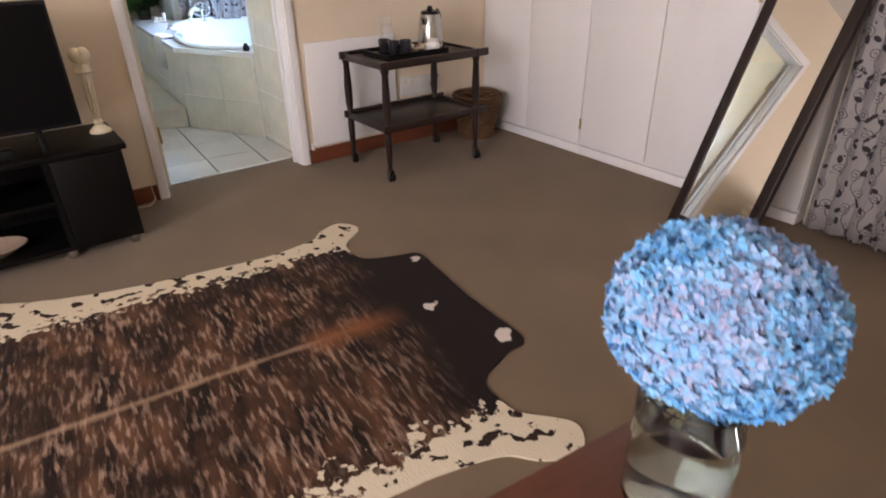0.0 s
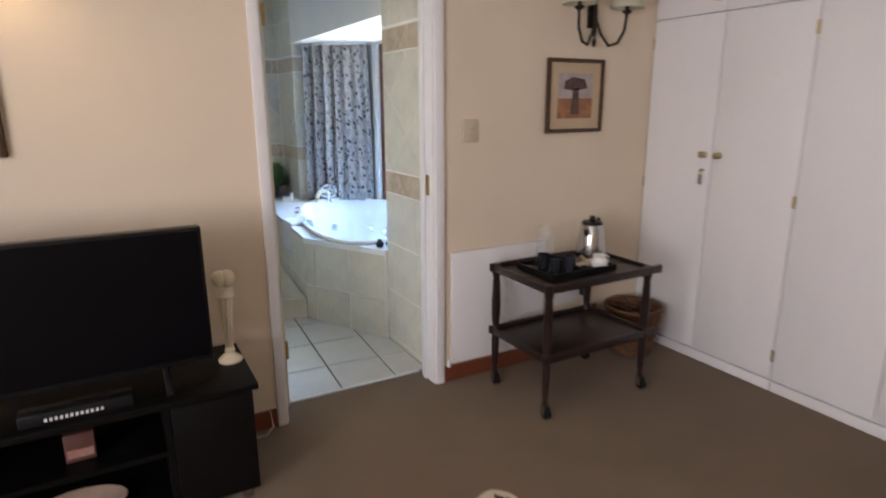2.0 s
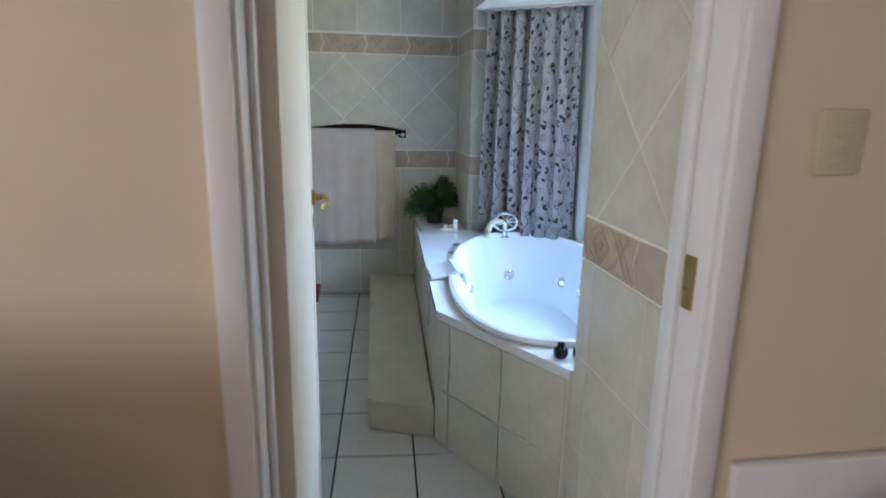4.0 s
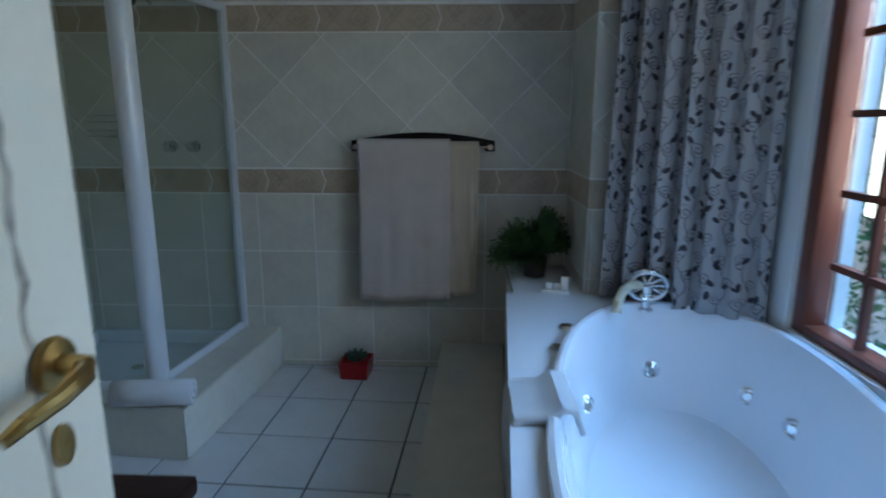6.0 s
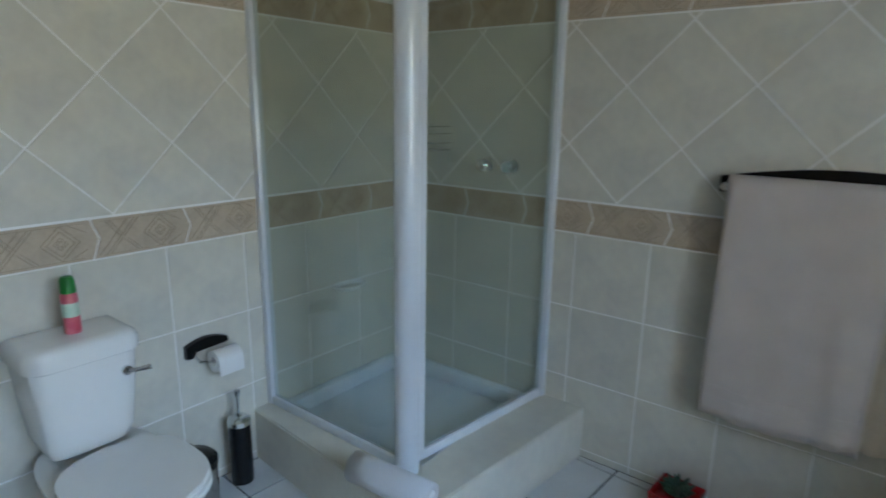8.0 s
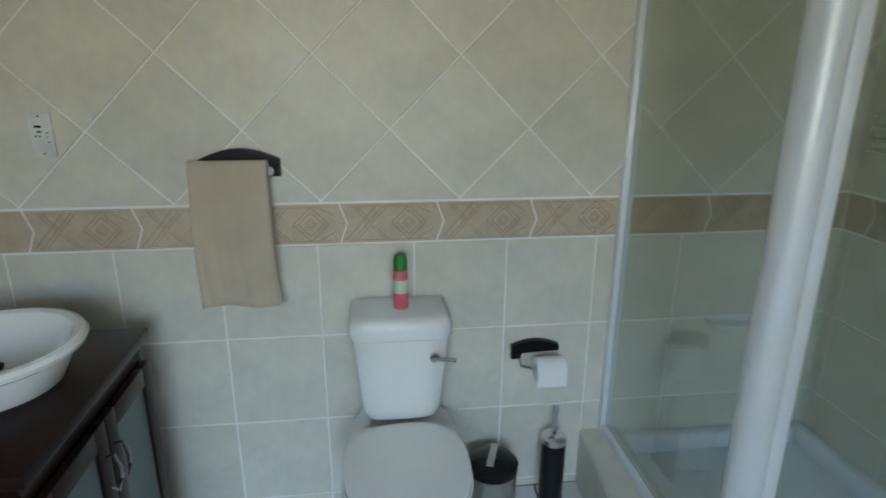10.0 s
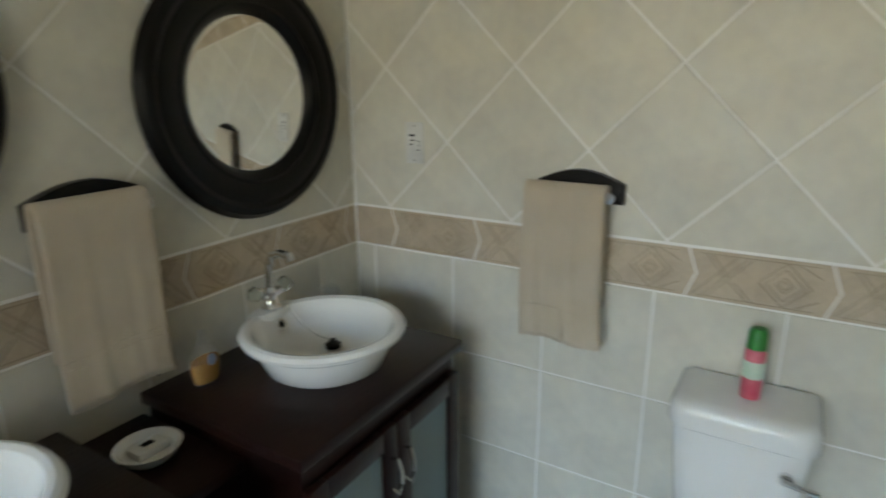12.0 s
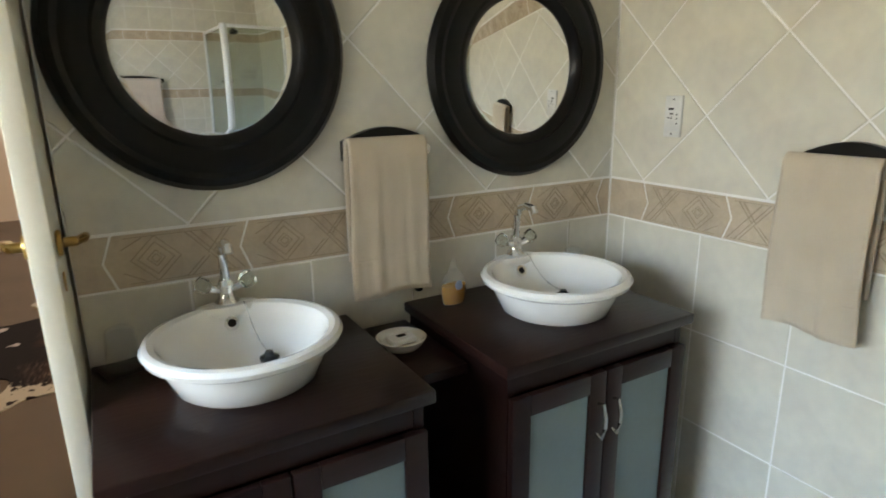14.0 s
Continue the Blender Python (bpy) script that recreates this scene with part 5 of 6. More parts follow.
for i in range(11):
    c = rnd.choice(((0.6, 0.12, 0.05), (0.6, 0.5, 0.38), (0.55, 0.4, 0.2), (0.7, 0.66, 0.6), (0.15, 0.08, 0.05)))
    t = thing("sachet", 0.53 + rnd.uniform(-0.06, 0.08), -0.385 + rnd.uniform(-0.04, 0.05), TT + 0.0135, "paper sachet of tea or sugar on the tray", "sachet", "sachets", turn=rnd.uniform(0, 180))
    bm = boxes((-0.03, -0.018, 0, 0.03, 0.018, 0.008), bevel=0.003)
    part("packet", turned(bm, pose(0, 0, 0.018, rnd.uniform(-40, 40), rnd.uniform(-50, 50), 0)), material("sachet_%d" % i, c, 0.5, bump=0.1), t)
spoon = thing("teaspoon", 0.36, -0.33, TT + 0.019, "steel teaspoon lying on the tray", "spoon", turn=120)
part("spoon_handle", tube(bmesh.new(), [(0, 0, 0), (0.1, 0, 0.003)], 0.003, 8), STEEL, spoon)
part("spoon_bowl", lathe(bmesh.new(), [(0, 0), (0.014, 0.002), (0.015, 0.004), (0, 0.003)], 14, sx=1.5, ox=-0.018), STEEL, spoon)
lead = thing("plug_lead", 0.93, -0.012, 0.36, "black plug and lead in a wall socket", "plug")
part("plug", boxes((-0.02, -0.04, -0.02, 0.02, -0.004, 0.02), bevel=0.006), BLACKP, lead)
part("cable", tube(bmesh.new(), [(0, -0.04, 0), (0.005, -0.06, 0.06), (-0.02, -0.05, 0.16), (-0.05, -0.06, 0.25)], 0.004, 8), BLACKP, lead)
so = thing("wall_socket", 0.74, -0.0015, 0.36, "white double wall socket behind the trolley", "socket")
part("plate", boxes((-0.06, -0.01, -0.06, 0.26, 0, 0.06), bevel=0.003), material("socket_plate", (0.72, 0.7, 0.66), 0.4), so)
for dx in (-0.02, 0.03):
    part("switch", boxes((dx - 0.008, -0.014, 0.02, dx + 0.008, -0.0102, 0.04), bevel=0.0015), PLASTW, so)
heater = thing("panel_heater", 0.035, -0.002, 0.105, "slim white panel heater mounted on the wall", "heater")
part("panel", boxes((0, -0.028, 0, 0.60, -0.006, 0.60), bevel=0.004), WHITE, heater)
part("inlet_bracket", boxes((0.1, -0.0055, 0.1, 0.14, 0, 0.5), (0.46, -0.0055, 0.1, 0.5, 0, 0.5)), WHITE, heater, smooth=False)
part("valve", tube(bmesh.new(), [(-0.012, -0.015, -0.02), (-0.012, -0.015, 0.02)], 0.01, 12), WHITE, heater)
WICKER = material("brown_wicker", (0.16, 0.08, 0.035), 0.75, vary=0.3, scale=30, fine=120, bump=0.4, second=(0.07, 0.035, 0.016))
basket = thing("waste_basket", 1.17, -0.20, 0, "round brown woven waste basket in the corner", "basket")
for k in range(17):
    bm = bmesh.new()
    z = 0.012 + 0.0155 * k
    r = 0.115 + 0.00235 * k
    tube(bm, [((r + 0.004 * math.sin(12 * a + math.pi * k)) * math.cos(a), (r + 0.004 * math.sin(12 * a + math.pi * k)) * math.sin(a), z) for a in (2 * math.pi * i / 48 for i in range(49))], 0.0085, 6, caps=False)
    part("weave_ring", bm, WICKER, basket)
part("rim", tube(bmesh.new(), [(0.158 * math.cos(a), 0.158 * math.sin(a), 0.28) for a in (2 * math.pi * i / 32 for i in range(33))], 0.012, 8, caps=False), WICKER, basket)
part("base", lathe(bmesh.new(), [(0, 0), (0.115, 0), (0.115, 0.012), (0, 0.012)], 28), WICKER, basket)

# ---- on the bedroom walls ----
sw = thing("light_switch", 0.152, -0.0015, 1.31, "ivory light switch with three rockers", "light switch")
part("plate", boxes((-0.043, -0.011, -0.056, 0.043, 0, 0.056), bevel=0.004), PLASTW, sw)
for dz in (-0.026, 0.0, 0.026):
    part("rocker", boxes((-0.016, -0.015, dz - 0.009, 0.016, -0.0112, dz + 0.009), bevel=0.002), PLASTW, sw)
FRAMEW = material("dark_gilt_frame", (0.09, 0.045, 0.02), 0.35, vary=0.3, scale=20, bump=0.2)
MOUNT = material("sand_mount_board", (0.56, 0.44, 0.29), 0.85, vary=0.05)


def picture(x0, x1, z0, z1, label, scene_fn):
    t = thing("framed_picture", (x0 + x1) / 2, -0.003, (z0 + z1) / 2, label, "picture", "framed pictures")
    w, h, f = (x1 - x0) / 2, (z1 - z0) / 2, 0.02
    for r in ((-w, -0.022, -h, -w + f, 0, h), (w - f, -0.022, -h, w, 0, h), (-w + f, -0.022, -h, w - f, 0, -h + f), (-w + f, -0.022, h - f, w - f, 0, h)):
        part("frame_side", boxes(r, bevel=0.004), FRAMEW, t)
    part("mount", boxes((-w + f, -0.010, -h + f, w - f, -0.002, h - f)), MOUNT, t, smooth=False)
    scene_fn(t, w, h)
    return t


def tree_print(t, w, h):
    a, b = w - 0.075, h - 0.075
    part("print_sky", boxes((-a, -0.0115, -b * 0.1, a, -0.0102, b)), material("print_sky", (0.48, 0.42, 0.4), 0.7, vary=0.15, scale=18), t, smooth=False)
    part("print_ground", boxes((-a, -0.0115, -b, a, -0.0102, -b * 0.1 - 0.0005)), material("print_ground", (0.42, 0.2, 0.1), 0.7, vary=0.25, scale=14), t, smooth=False)
    dark = material("print_tree", (0.14, 0.09, 0.08), 0.7, vary=0.3, scale=30)
    bm = bmesh.new()
    for pts in ([(-0.03, -b + 0.02), (0.03, -b + 0.02), (0.02, b * 0.35), (-0.02, b * 0.35)], [(-0.08, b * 0.3), (0.0, b * 0.25), (0.085, b * 0.35), (0.06, b * 0.75), (-0.02, b * 0.85), (-0.075, b * 0.65)]):
        vs = [bm.verts.new((x, -0.0125, z)) for x, z in pts]
        g = bmesh.ops.extrude_face_region(bm, geom=[bm.faces.new(vs)])
        for v in g["geom"]:
            if isinstance(v, bmesh.types.BMVert):
                v.co.y += 0.0008
    part("print_tree", bm, dark, t, smooth=False)


picture(0.615, 1.005, 1.285, 1.668, "framed print of a baobab tree with a sandy mount", tree_print)
picture(-2.12, -1.715, 1.268, 1.80, "dark-framed picture above the television", lambda t, w, h: part("print", boxes((-w + 0.08, -0.0115, -h + 0.08, w - 0.08, -0.0102, h - 0.08)), material("print_plain", (0.35, 0.25, 0.17), 0.7, vary=0.3, scale=12), t, smooth=False))
IRON = material("dark_bronze", (0.05, 0.042, 0.03), 0.4, metal=0.7, vary=0.2, bump=0.1)


def sconce(x, z, lit, label):
    t = thing("wall_lamp", x, -0.002, z, label, "wall lamp", "twin wall lamps")
    part("back_plate", boxes((-0.03, -0.014, -0.1, 0.03, 0, 0.1), bevel=0.006), IRON, t)
    part("finial", lathe(bmesh.new(), [(0, -0.2), (0.008, -0.19), (0.012, -0.17), (0.006, -0.15), (0.011, -0.11), (0.013, -0.02), (0.008, 0.02), (0, 0.03)], 14, oy=-0.03), IRON, t)
    shade_m = material("lamp_shade_%s" % ("lit" if lit else "off"), (0.85, 0.72, 0.42) if lit else (0.62, 0.6, 0.46), 0.8, emission=2.2 if lit else 0.0, bump=0.1)
    for s in (-1, 1):
        arm = [(0, -0.03, -0.04), (s * 0.03, -0.045, -0.13), (s * 0.075, -0.06, -0.19), (s * 0.125, -0.075, -0.175), (s * 0.16, -0.085, -0.11), (s * 0.165, -0.09, -0.03)]
        part("arm", tube(bmesh.new(), arm, 0.008, 8), IRON, t, "curved bronze arm")
        part("candle_cup", lathe(bmesh.new(), [(0, -0.03), (0.012, -0.03), (0.028, -0.015), (0.024, -0.01), (0.011, -0.008), (0.011, 0.05), (0, 0.05)], 16, ox=s * 0.165, oy=-0.09), IRON, t)
        part("shade", lathe(bmesh.new(), [(0.085, 0.0), (0.088, 0.0), (0.05, 0.12), (0.047, 0.12), (0.085, 0.0)], 28, ox=s * 0.165, oy=-0.09), shade_m, t, "conical cream shade")
    return t


sconce(0.905, 1.925, False, "unlit twin wall lamp with cream shades on bronze arms")
sconce(-1.95, 1.98, True, "lit twin wall lamp with glowing cream shades")
lamp("wall_lamp_bulb", "POINT", 9.0, (1.0, 0.68, 0.32), pose(-1.785, -0.092, 2.05), radius=0.03)

# ---- television ----
TVB = material("black_ash_board", (0.006, 0.0055, 0.005), 0.45, vary=0.3, scale=4, fine=70, bump=0.12, stretch=(0.2, 1, 1))
stand = thing("tv_stand", 0, 0, 0, "black wooden television stand with open shelves", "tv stand")
SX0, SX1, SY0, SY1, SZ = -2.36, -1.045, -0.50, -0.075, 0.47
part("top", boxes((SX0, SY0, SZ - 0.025, SX1, SY1, SZ), bevel=0.003), TVB, stand)
for x in (SX0 + 0.02, -1.36, SX1 - 0.04, -2.08):
    part("upright", boxes((x, SY0 + 0.02, 0.062, x + 0.02, SY1, SZ - 0.026)), TVB, stand, smooth=False)
part("bottom", boxes((SX0 + 0.02, SY0 + 0.02, 0.04, SX1 - 0.02, SY1, 0.061)), TVB, stand, smooth=False)
part("middle_shelf", boxes((-2.059, SY0 + 0.05, 0.245, -1.361, SY1 - 0.002, 0.263)), TVB, stand, smooth=False)
part("back_board", boxes((SX0 + 0.041, SY1 - 0.001, 0.062, SX1 - 0.041, SY1 + 0.006, SZ - 0.026)), TVB, stand, smooth=False)
for a, b in ((-1.338, SX1 - 0.022), (SX0 + 0.022, -2.062)):
    d_ = part("cabinet_door", boxes((a, SY0 + 0.002, 0.064, b, SY0 + 0.019, SZ - 0.028), bevel=0.002), TVB, stand)
for x in (SX0 + 0.06, SX1 - 0.06, -1.36, -2.06):
    for y in (SY0 + 0.05, SY1 - 0.04):
        part("foot", lathe(bmesh.new(), [(0, 0), (0.02, 0), (0.024, 0.02), (0.02, 0.039), (0, 0.039)], 16, ox=x, oy=y), STEEL, stand, "small silver foot")
SCREEN = material("black_screen_glass", (0.003, 0.003, 0.004), 0.3, vary=0.1, bump=0.0)
for m_ in (TVB, SCREEN):
    m_.node_tree.nodes["Principled BSDF"].inputs["Specular IOR Level"].default_value = 0.15
tv = thing("television", -1.69, -0.36, SZ, "large black flat-screen television switched off", "television")
part("casing", boxes((-0.52, -0.02, 0.075, 0.52, 0.03, 0.565), bevel=0.005), BLACKP, tv)
part("screen", boxes((-0.508, -0.0235, 0.095, 0.508, -0.0205, 0.553)), SCREEN, tv, "glossy dark screen", smooth=False)
for s in (-1, 1):
    part("stand_foot", tube(bmesh.new(), [(s * 0.36, -0.12, 0.012), (s * 0.36, 0.0, 0.08), (s * 0.36, 0.12, 0.012)], 0.012, 8), BLACKP, tv)
bar_ = thing("set_top_box", -1.60, -0.43, SZ, "flat black box with white marks below the television", "media box")
part("case", boxes((-0.16, -0.035, 0, 0.16, 0.035, 0.04), bevel=0.004), BLACKP, bar_)
for i in range(12):
    part("mark", boxes((-0.09 + 0.014 * i, -0.0362, 0.012, -0.082 + 0.014 * i, -0.0352, 0.022)), PAPER, bar_, smooth=False)
CREAM = material("cream_ceramic", (0.72, 0.64, 0.48), 0.3, vary=0.06, coat=0.3)
candle = thing("candlestick", -1.095, -0.25, SZ, "cream ceramic fluted candlestick with a heart-shaped top", "candlestick")
part("foot", lathe(bmesh.new(), [(0, 0), (0.045, 0), (0.046, 0.008), (0.03, 0.022), (0.015, 0.035), (0.02, 0.045), (0.016, 0.055), (0.013, 0.06)], 28), CREAM, candle)
bm = bmesh.new()
prev = None
for k in range(18):
    f = k / 17
    z = 0.058 + 0.2 * f
    r = 0.014 + 0.012 * f
    ring = [bm.verts.new(((r + 0.0022 * math.sin(9 * a)) * math.cos(a + 0.5 * f), (r + 0.0022 * math.sin(9 * a)) * math.sin(a + 0.5 * f), z)) for a in (2 * math.pi * i / 54 for i in range(54))]
    if prev:
        for i in range(54):
            bm.faces.new((prev[i], prev[(i + 1) % 54], ring[(i + 1) % 54], ring[i]))
    prev = ring
part("fluted_stem", bm, CREAM, candle)
part("cup", lathe(bmesh.new(), [(0.026, 0.258), (0.036, 0.266), (0.03, 0.28), (0.032, 0.30), (0, 0.30)], 24), CREAM, candle)
bm = lathe(bmesh.new(), [(0, 0.300), (0.012, 0.301), (0.026, 0.318), (0.029, 0.338), (0.022, 0.356), (0.010, 0.364), (0, 0.365)], 24, 1.0, 0.8, ox=-0.014)
lathe(bm, [(0, 0.300), (0.012, 0.301), (0.026, 0.318), (0.029, 0.338), (0.022, 0.356), (0.010, 0.364), (0, 0.365)], 24, 1.0, 0.8, ox=0.014)
part("heart", bm, CREAM, candle, "heart-shaped cream top")
platter = thing("oval_dish", -1.66, -0.36, 0.061, "pale oval dish on the bottom shelf", "dish")
part("platter", lathe(bmesh.new(), [(0, 0), (0.08, 0.0), (0.13, 0.035), (0.126, 0.038), (0.078, 0.006), (0, 0.005)], 36, 1.25, 0.8), material("pale_pink_clay", (0.4, 0.29, 0.22), 0.5), platter)
pack = thing("small_packet", -1.62, -0.34, 0.263, "small red and white packet on the shelf", "packet")
part("carton", boxes((-0.045, -0.02, 0, 0.045, 0.02, 0.1), bevel=0.002), material("packet_brown", (0.12, 0.05, 0.04), 0.5), pack)
part("packet_label", boxes((-0.04, -0.0215, 0.015, 0.04, -0.0202, 0.045)), material("packet_red", (0.3, 0.07, 0.05), 0.5, second=(0.4, 0.3, 0.24)), pack, smooth=False)
cable = thing("loose_cable", -0.97, -0.03, 0, "pale loose cable on the carpet beside the skirting", "cable")
part("wire", tube(bmesh.new(), [(-0.12, -0.02, 0.02), (-0.05, -0.04, 0.006), (0.02, -0.05, 0.006), (0.055, -0.03, 0.03), (0.05, -0.01, 0.1)], 0.005, 8), material("pale_cable", (0.6, 0.5, 0.4), 0.5), cable)

# ---- standing mirror ----
MFRAME = material("dark_mirror_frame", (0.022, 0.013, 0.012), 0.35, vary=0.2, stretch=(1, 1, 0.2))
MW, MH, LEAN = 0.42, 1.62, 20.0
sm = thing("standing_mirror", 0.985, -1.86, 0.0, "tall dark-framed cheval mirror leaning back on its leg", "mirror", turn=-101)
lean = pose(0, 0, 0, -LEAN, 0, 0)
for r in ((0, -0.02, 0, 0.05, 0.012, MH), (MW - 0.05, -0.02, 0, MW, 0.012, MH), (0.05, -0.02, 0, MW - 0.05, 0.012, 0.055), (0.05, -0.02, MH - 0.055, MW - 0.05, 0.012, MH)):
    part("frame_side", turned(boxes(r, bevel=0.006), lean), MFRAME, sm)
part("mirror_glass", turned(boxes((0.05, -0.012, 0.055, MW - 0.05, -0.006, MH - 0.055)), lean), MIRROR, sm, smooth=False)
part("backing", turned(boxes((0.045, 0.0, 0.05, MW - 0.045, 0.008, MH - 0.05)), lean), MFRAME, sm, smooth=False)
for x in (0.03, MW - 0.03):
    part("back_leg", turned(boxes((x - 0.014, -0.012, 0, x + 0.014, 0.012, 1.4), bevel=0.003), pose(0, 0, 0)), MFRAME, sm).matrix_basis = Matrix.Translation((0, 0.66, 0)) @ pose(0, 0, 0, 5.2, 0, 0)

# ---- bedside table with hydrangeas ----
RED = material("red_brown_tabletop", (0.16, 0.05, 0.025), 0.3, vary=0.25, scale=4, fine=60, bump=0.08, stretch=(0.25, 1.5, 1.5))
table = thing("side_table", -0.77, -2.88, 0, "red-brown polished wooden side table", "table", turn=-6)
part("tabletop", boxes((-0.42, -0.5, 0.52, 0.0, 0.0, 0.55), bevel=0.005), RED, table)
for x in (-0.40, -0.06):
    for y in (-0.48, -0.06):
        part("leg", boxes((x, y, 0, x + 0.04, y + 0.04, 0.519), bevel=0.003), RED, table)
part("apron", boxes((-0.38, -0.45, 0.44, -0.04, -0.43, 0.519), (-0.38, -0.04, 0.44, -0.04, -0.02, 0.519)), RED, table, smooth=False)
VX, VY = -0.85, -3.004
vase = thing("glass_vase", VX, VY, 0.551, "thick clear glass cylinder vase with water", "vase")
part("glass", lathe(bmesh.new(), [(0, 0), (0.064, 0), (0.068, 0.006), (0.068, 0.19), (0.066, 0.192), (0.064, 0.19), (0.064, 0.016), (0, 0.014)], 40), GLASS, vase)
part("water", lathe(bmesh.new(), [(0, 0.0145), (0.0635, 0.0165), (0.0635, 0.14), (0, 0.14)], 40), material("still_water", (0.95, 0.97, 0.97), 0.0, transmission=1.0, vary=0, bump=0, ior=1.33), vase)
flowers = thing("hydrangea_bunch", VX, VY, 0.57, "round bunch of faded blue and mauve hydrangeas", "flowers")
bm = bmesh.new()
rnd = random.Random(9)
for i in range(7):
    a = rnd.uniform(0, 6.28)
    tube(bm, [(0.03 * math.cos(a), 0.03 * math.sin(a), 0.125), (-0.02 * math.cos(a), -0.02 * math.sin(a), 0.17), (0.04 * math.cos(a + 2), 0.04 * math.sin(a + 2), 0.27)], 0.004, 6)
part("stems", bm, material("stem_brown", (0.16, 0.14, 0.07), 0.7), flowers)


def petal_cloth():
    m = bpy.data.materials.new("hydrangea_petal")
    m.use_nodes = True
    nt = m.node_tree
    b = nt.nodes["Principled BSDF"]
    b.inputs["Roughness"].default_value = 0.75
    geo = nt.nodes.new("ShaderNodeNewGeometry")
    co = nt.nodes.new("ShaderNodeTexCoord")
    noi = nt.nodes.new("ShaderNodeTexNoise")
    noi.inputs["Scale"].default_value = 7.0
    nt.links.new(co.outputs["Object"], noi.inputs["Vector"])
    addn = nt.nodes.new("ShaderNodeMath")
    addn.operation = "MULTIPLY_ADD"
    addn.inputs[1].default_value = 0.32
    nt.links.new(geo.outputs["Random Per Island"], addn.inputs[0])
    nt.links.new(noi.outputs["Fac"], addn.inputs[2])
    rp = nt.nodes.new("ShaderNodeValToRGB")
    rp.color_ramp.elements[0].position, rp.color_ramp.elements[0].color = 0.36, (0.07, 0.3, 0.68, 1)
    rp.color_ramp.elements[1].position, rp.color_ramp.elements[1].color = 1.0, (0.3, 0.24, 0.27, 1)
    for pos_, col in ((0.58, (0.17, 0.46, 0.76)), (0.78, (0.32, 0.46, 0.7)), (0.93, (0.38, 0.36, 0.52))):
        e = rp.color_ramp.elements.new(pos_)
        e.color = (*col, 1)
    nt.links.new(addn.outputs[0], rp.inputs["Fac"])
    nt.links.new(rp.outputs["Color"], b.inputs["Base Color"])
    return m


PETAL = petal_cloth()
bm = bmesh.new()
BR, BC = 0.127, Vector((0.044, 0.015, 0.249))
for i in range(2600):
    zf = 1 - 1.68 * (i + 0.5) / 2600
    a = i * 2.39996
    d = Vector((math.sqrt(max(0, 1 - zf * zf)) * math.cos(a), math.sqrt(max(0, 1 - zf * zf)) * math.sin(a), zf))
    lump = 1 + 0.07 * noise.noise(d * 2.4) + rnd.uniform(-0.05, 0.05)
    c = BC + Vector((d.x, d.y, d.z * 0.86)) * BR * lump
    d = (d + 0.38 * Vector((rnd.gauss(0, 1), rnd.gauss(0, 1), rnd.gauss(0, 1)))).normalized()
    t1 = d.cross(Vector((rnd.gauss(0, 1), rnd.gauss(0, 1), rnd.gauss(0, 1)))).normalized()
    t2 = d.cross(t1)
    sz = rnd.uniform(0.0062, 0.0092)
    for q in range(4):
        ang = q * math.pi / 2
        u = t1 * math.cos(ang) + t2 * math.sin(ang)
        v = -t1 * math.sin(ang) + t2 * math.cos(ang)
        tip = c + u * sz * 1.15 + d * rnd.uniform(-0.003, 0.006)
        bm.faces.new([bm.verts.new(p) for p in (c, c + u * sz * 0.6 + v * sz * 0.5 + d * 0.002, tip, c + u * sz * 0.6 - v * sz * 0.5 + d * 0.002)])
tagged(part("flower_mass", bm, PETAL, flowers, "many small blue and mauve petals", smooth=False), kind="stuff")
part("flower_core", lathe(bmesh.new(), [(0, -0.075), (0.05, -0.07), (0.092, -0.04), (0.108, 0.005), (0.092, 0.055), (0.046, 0.085), (0, 0.09)], 28, ox=BC.x, oy=BC.y, oz=BC.z), material("flower_inside", (0.2, 0.26, 0.42), 0.9, vary=0.3, scale=40), flowers)

# ---- cowhide ----


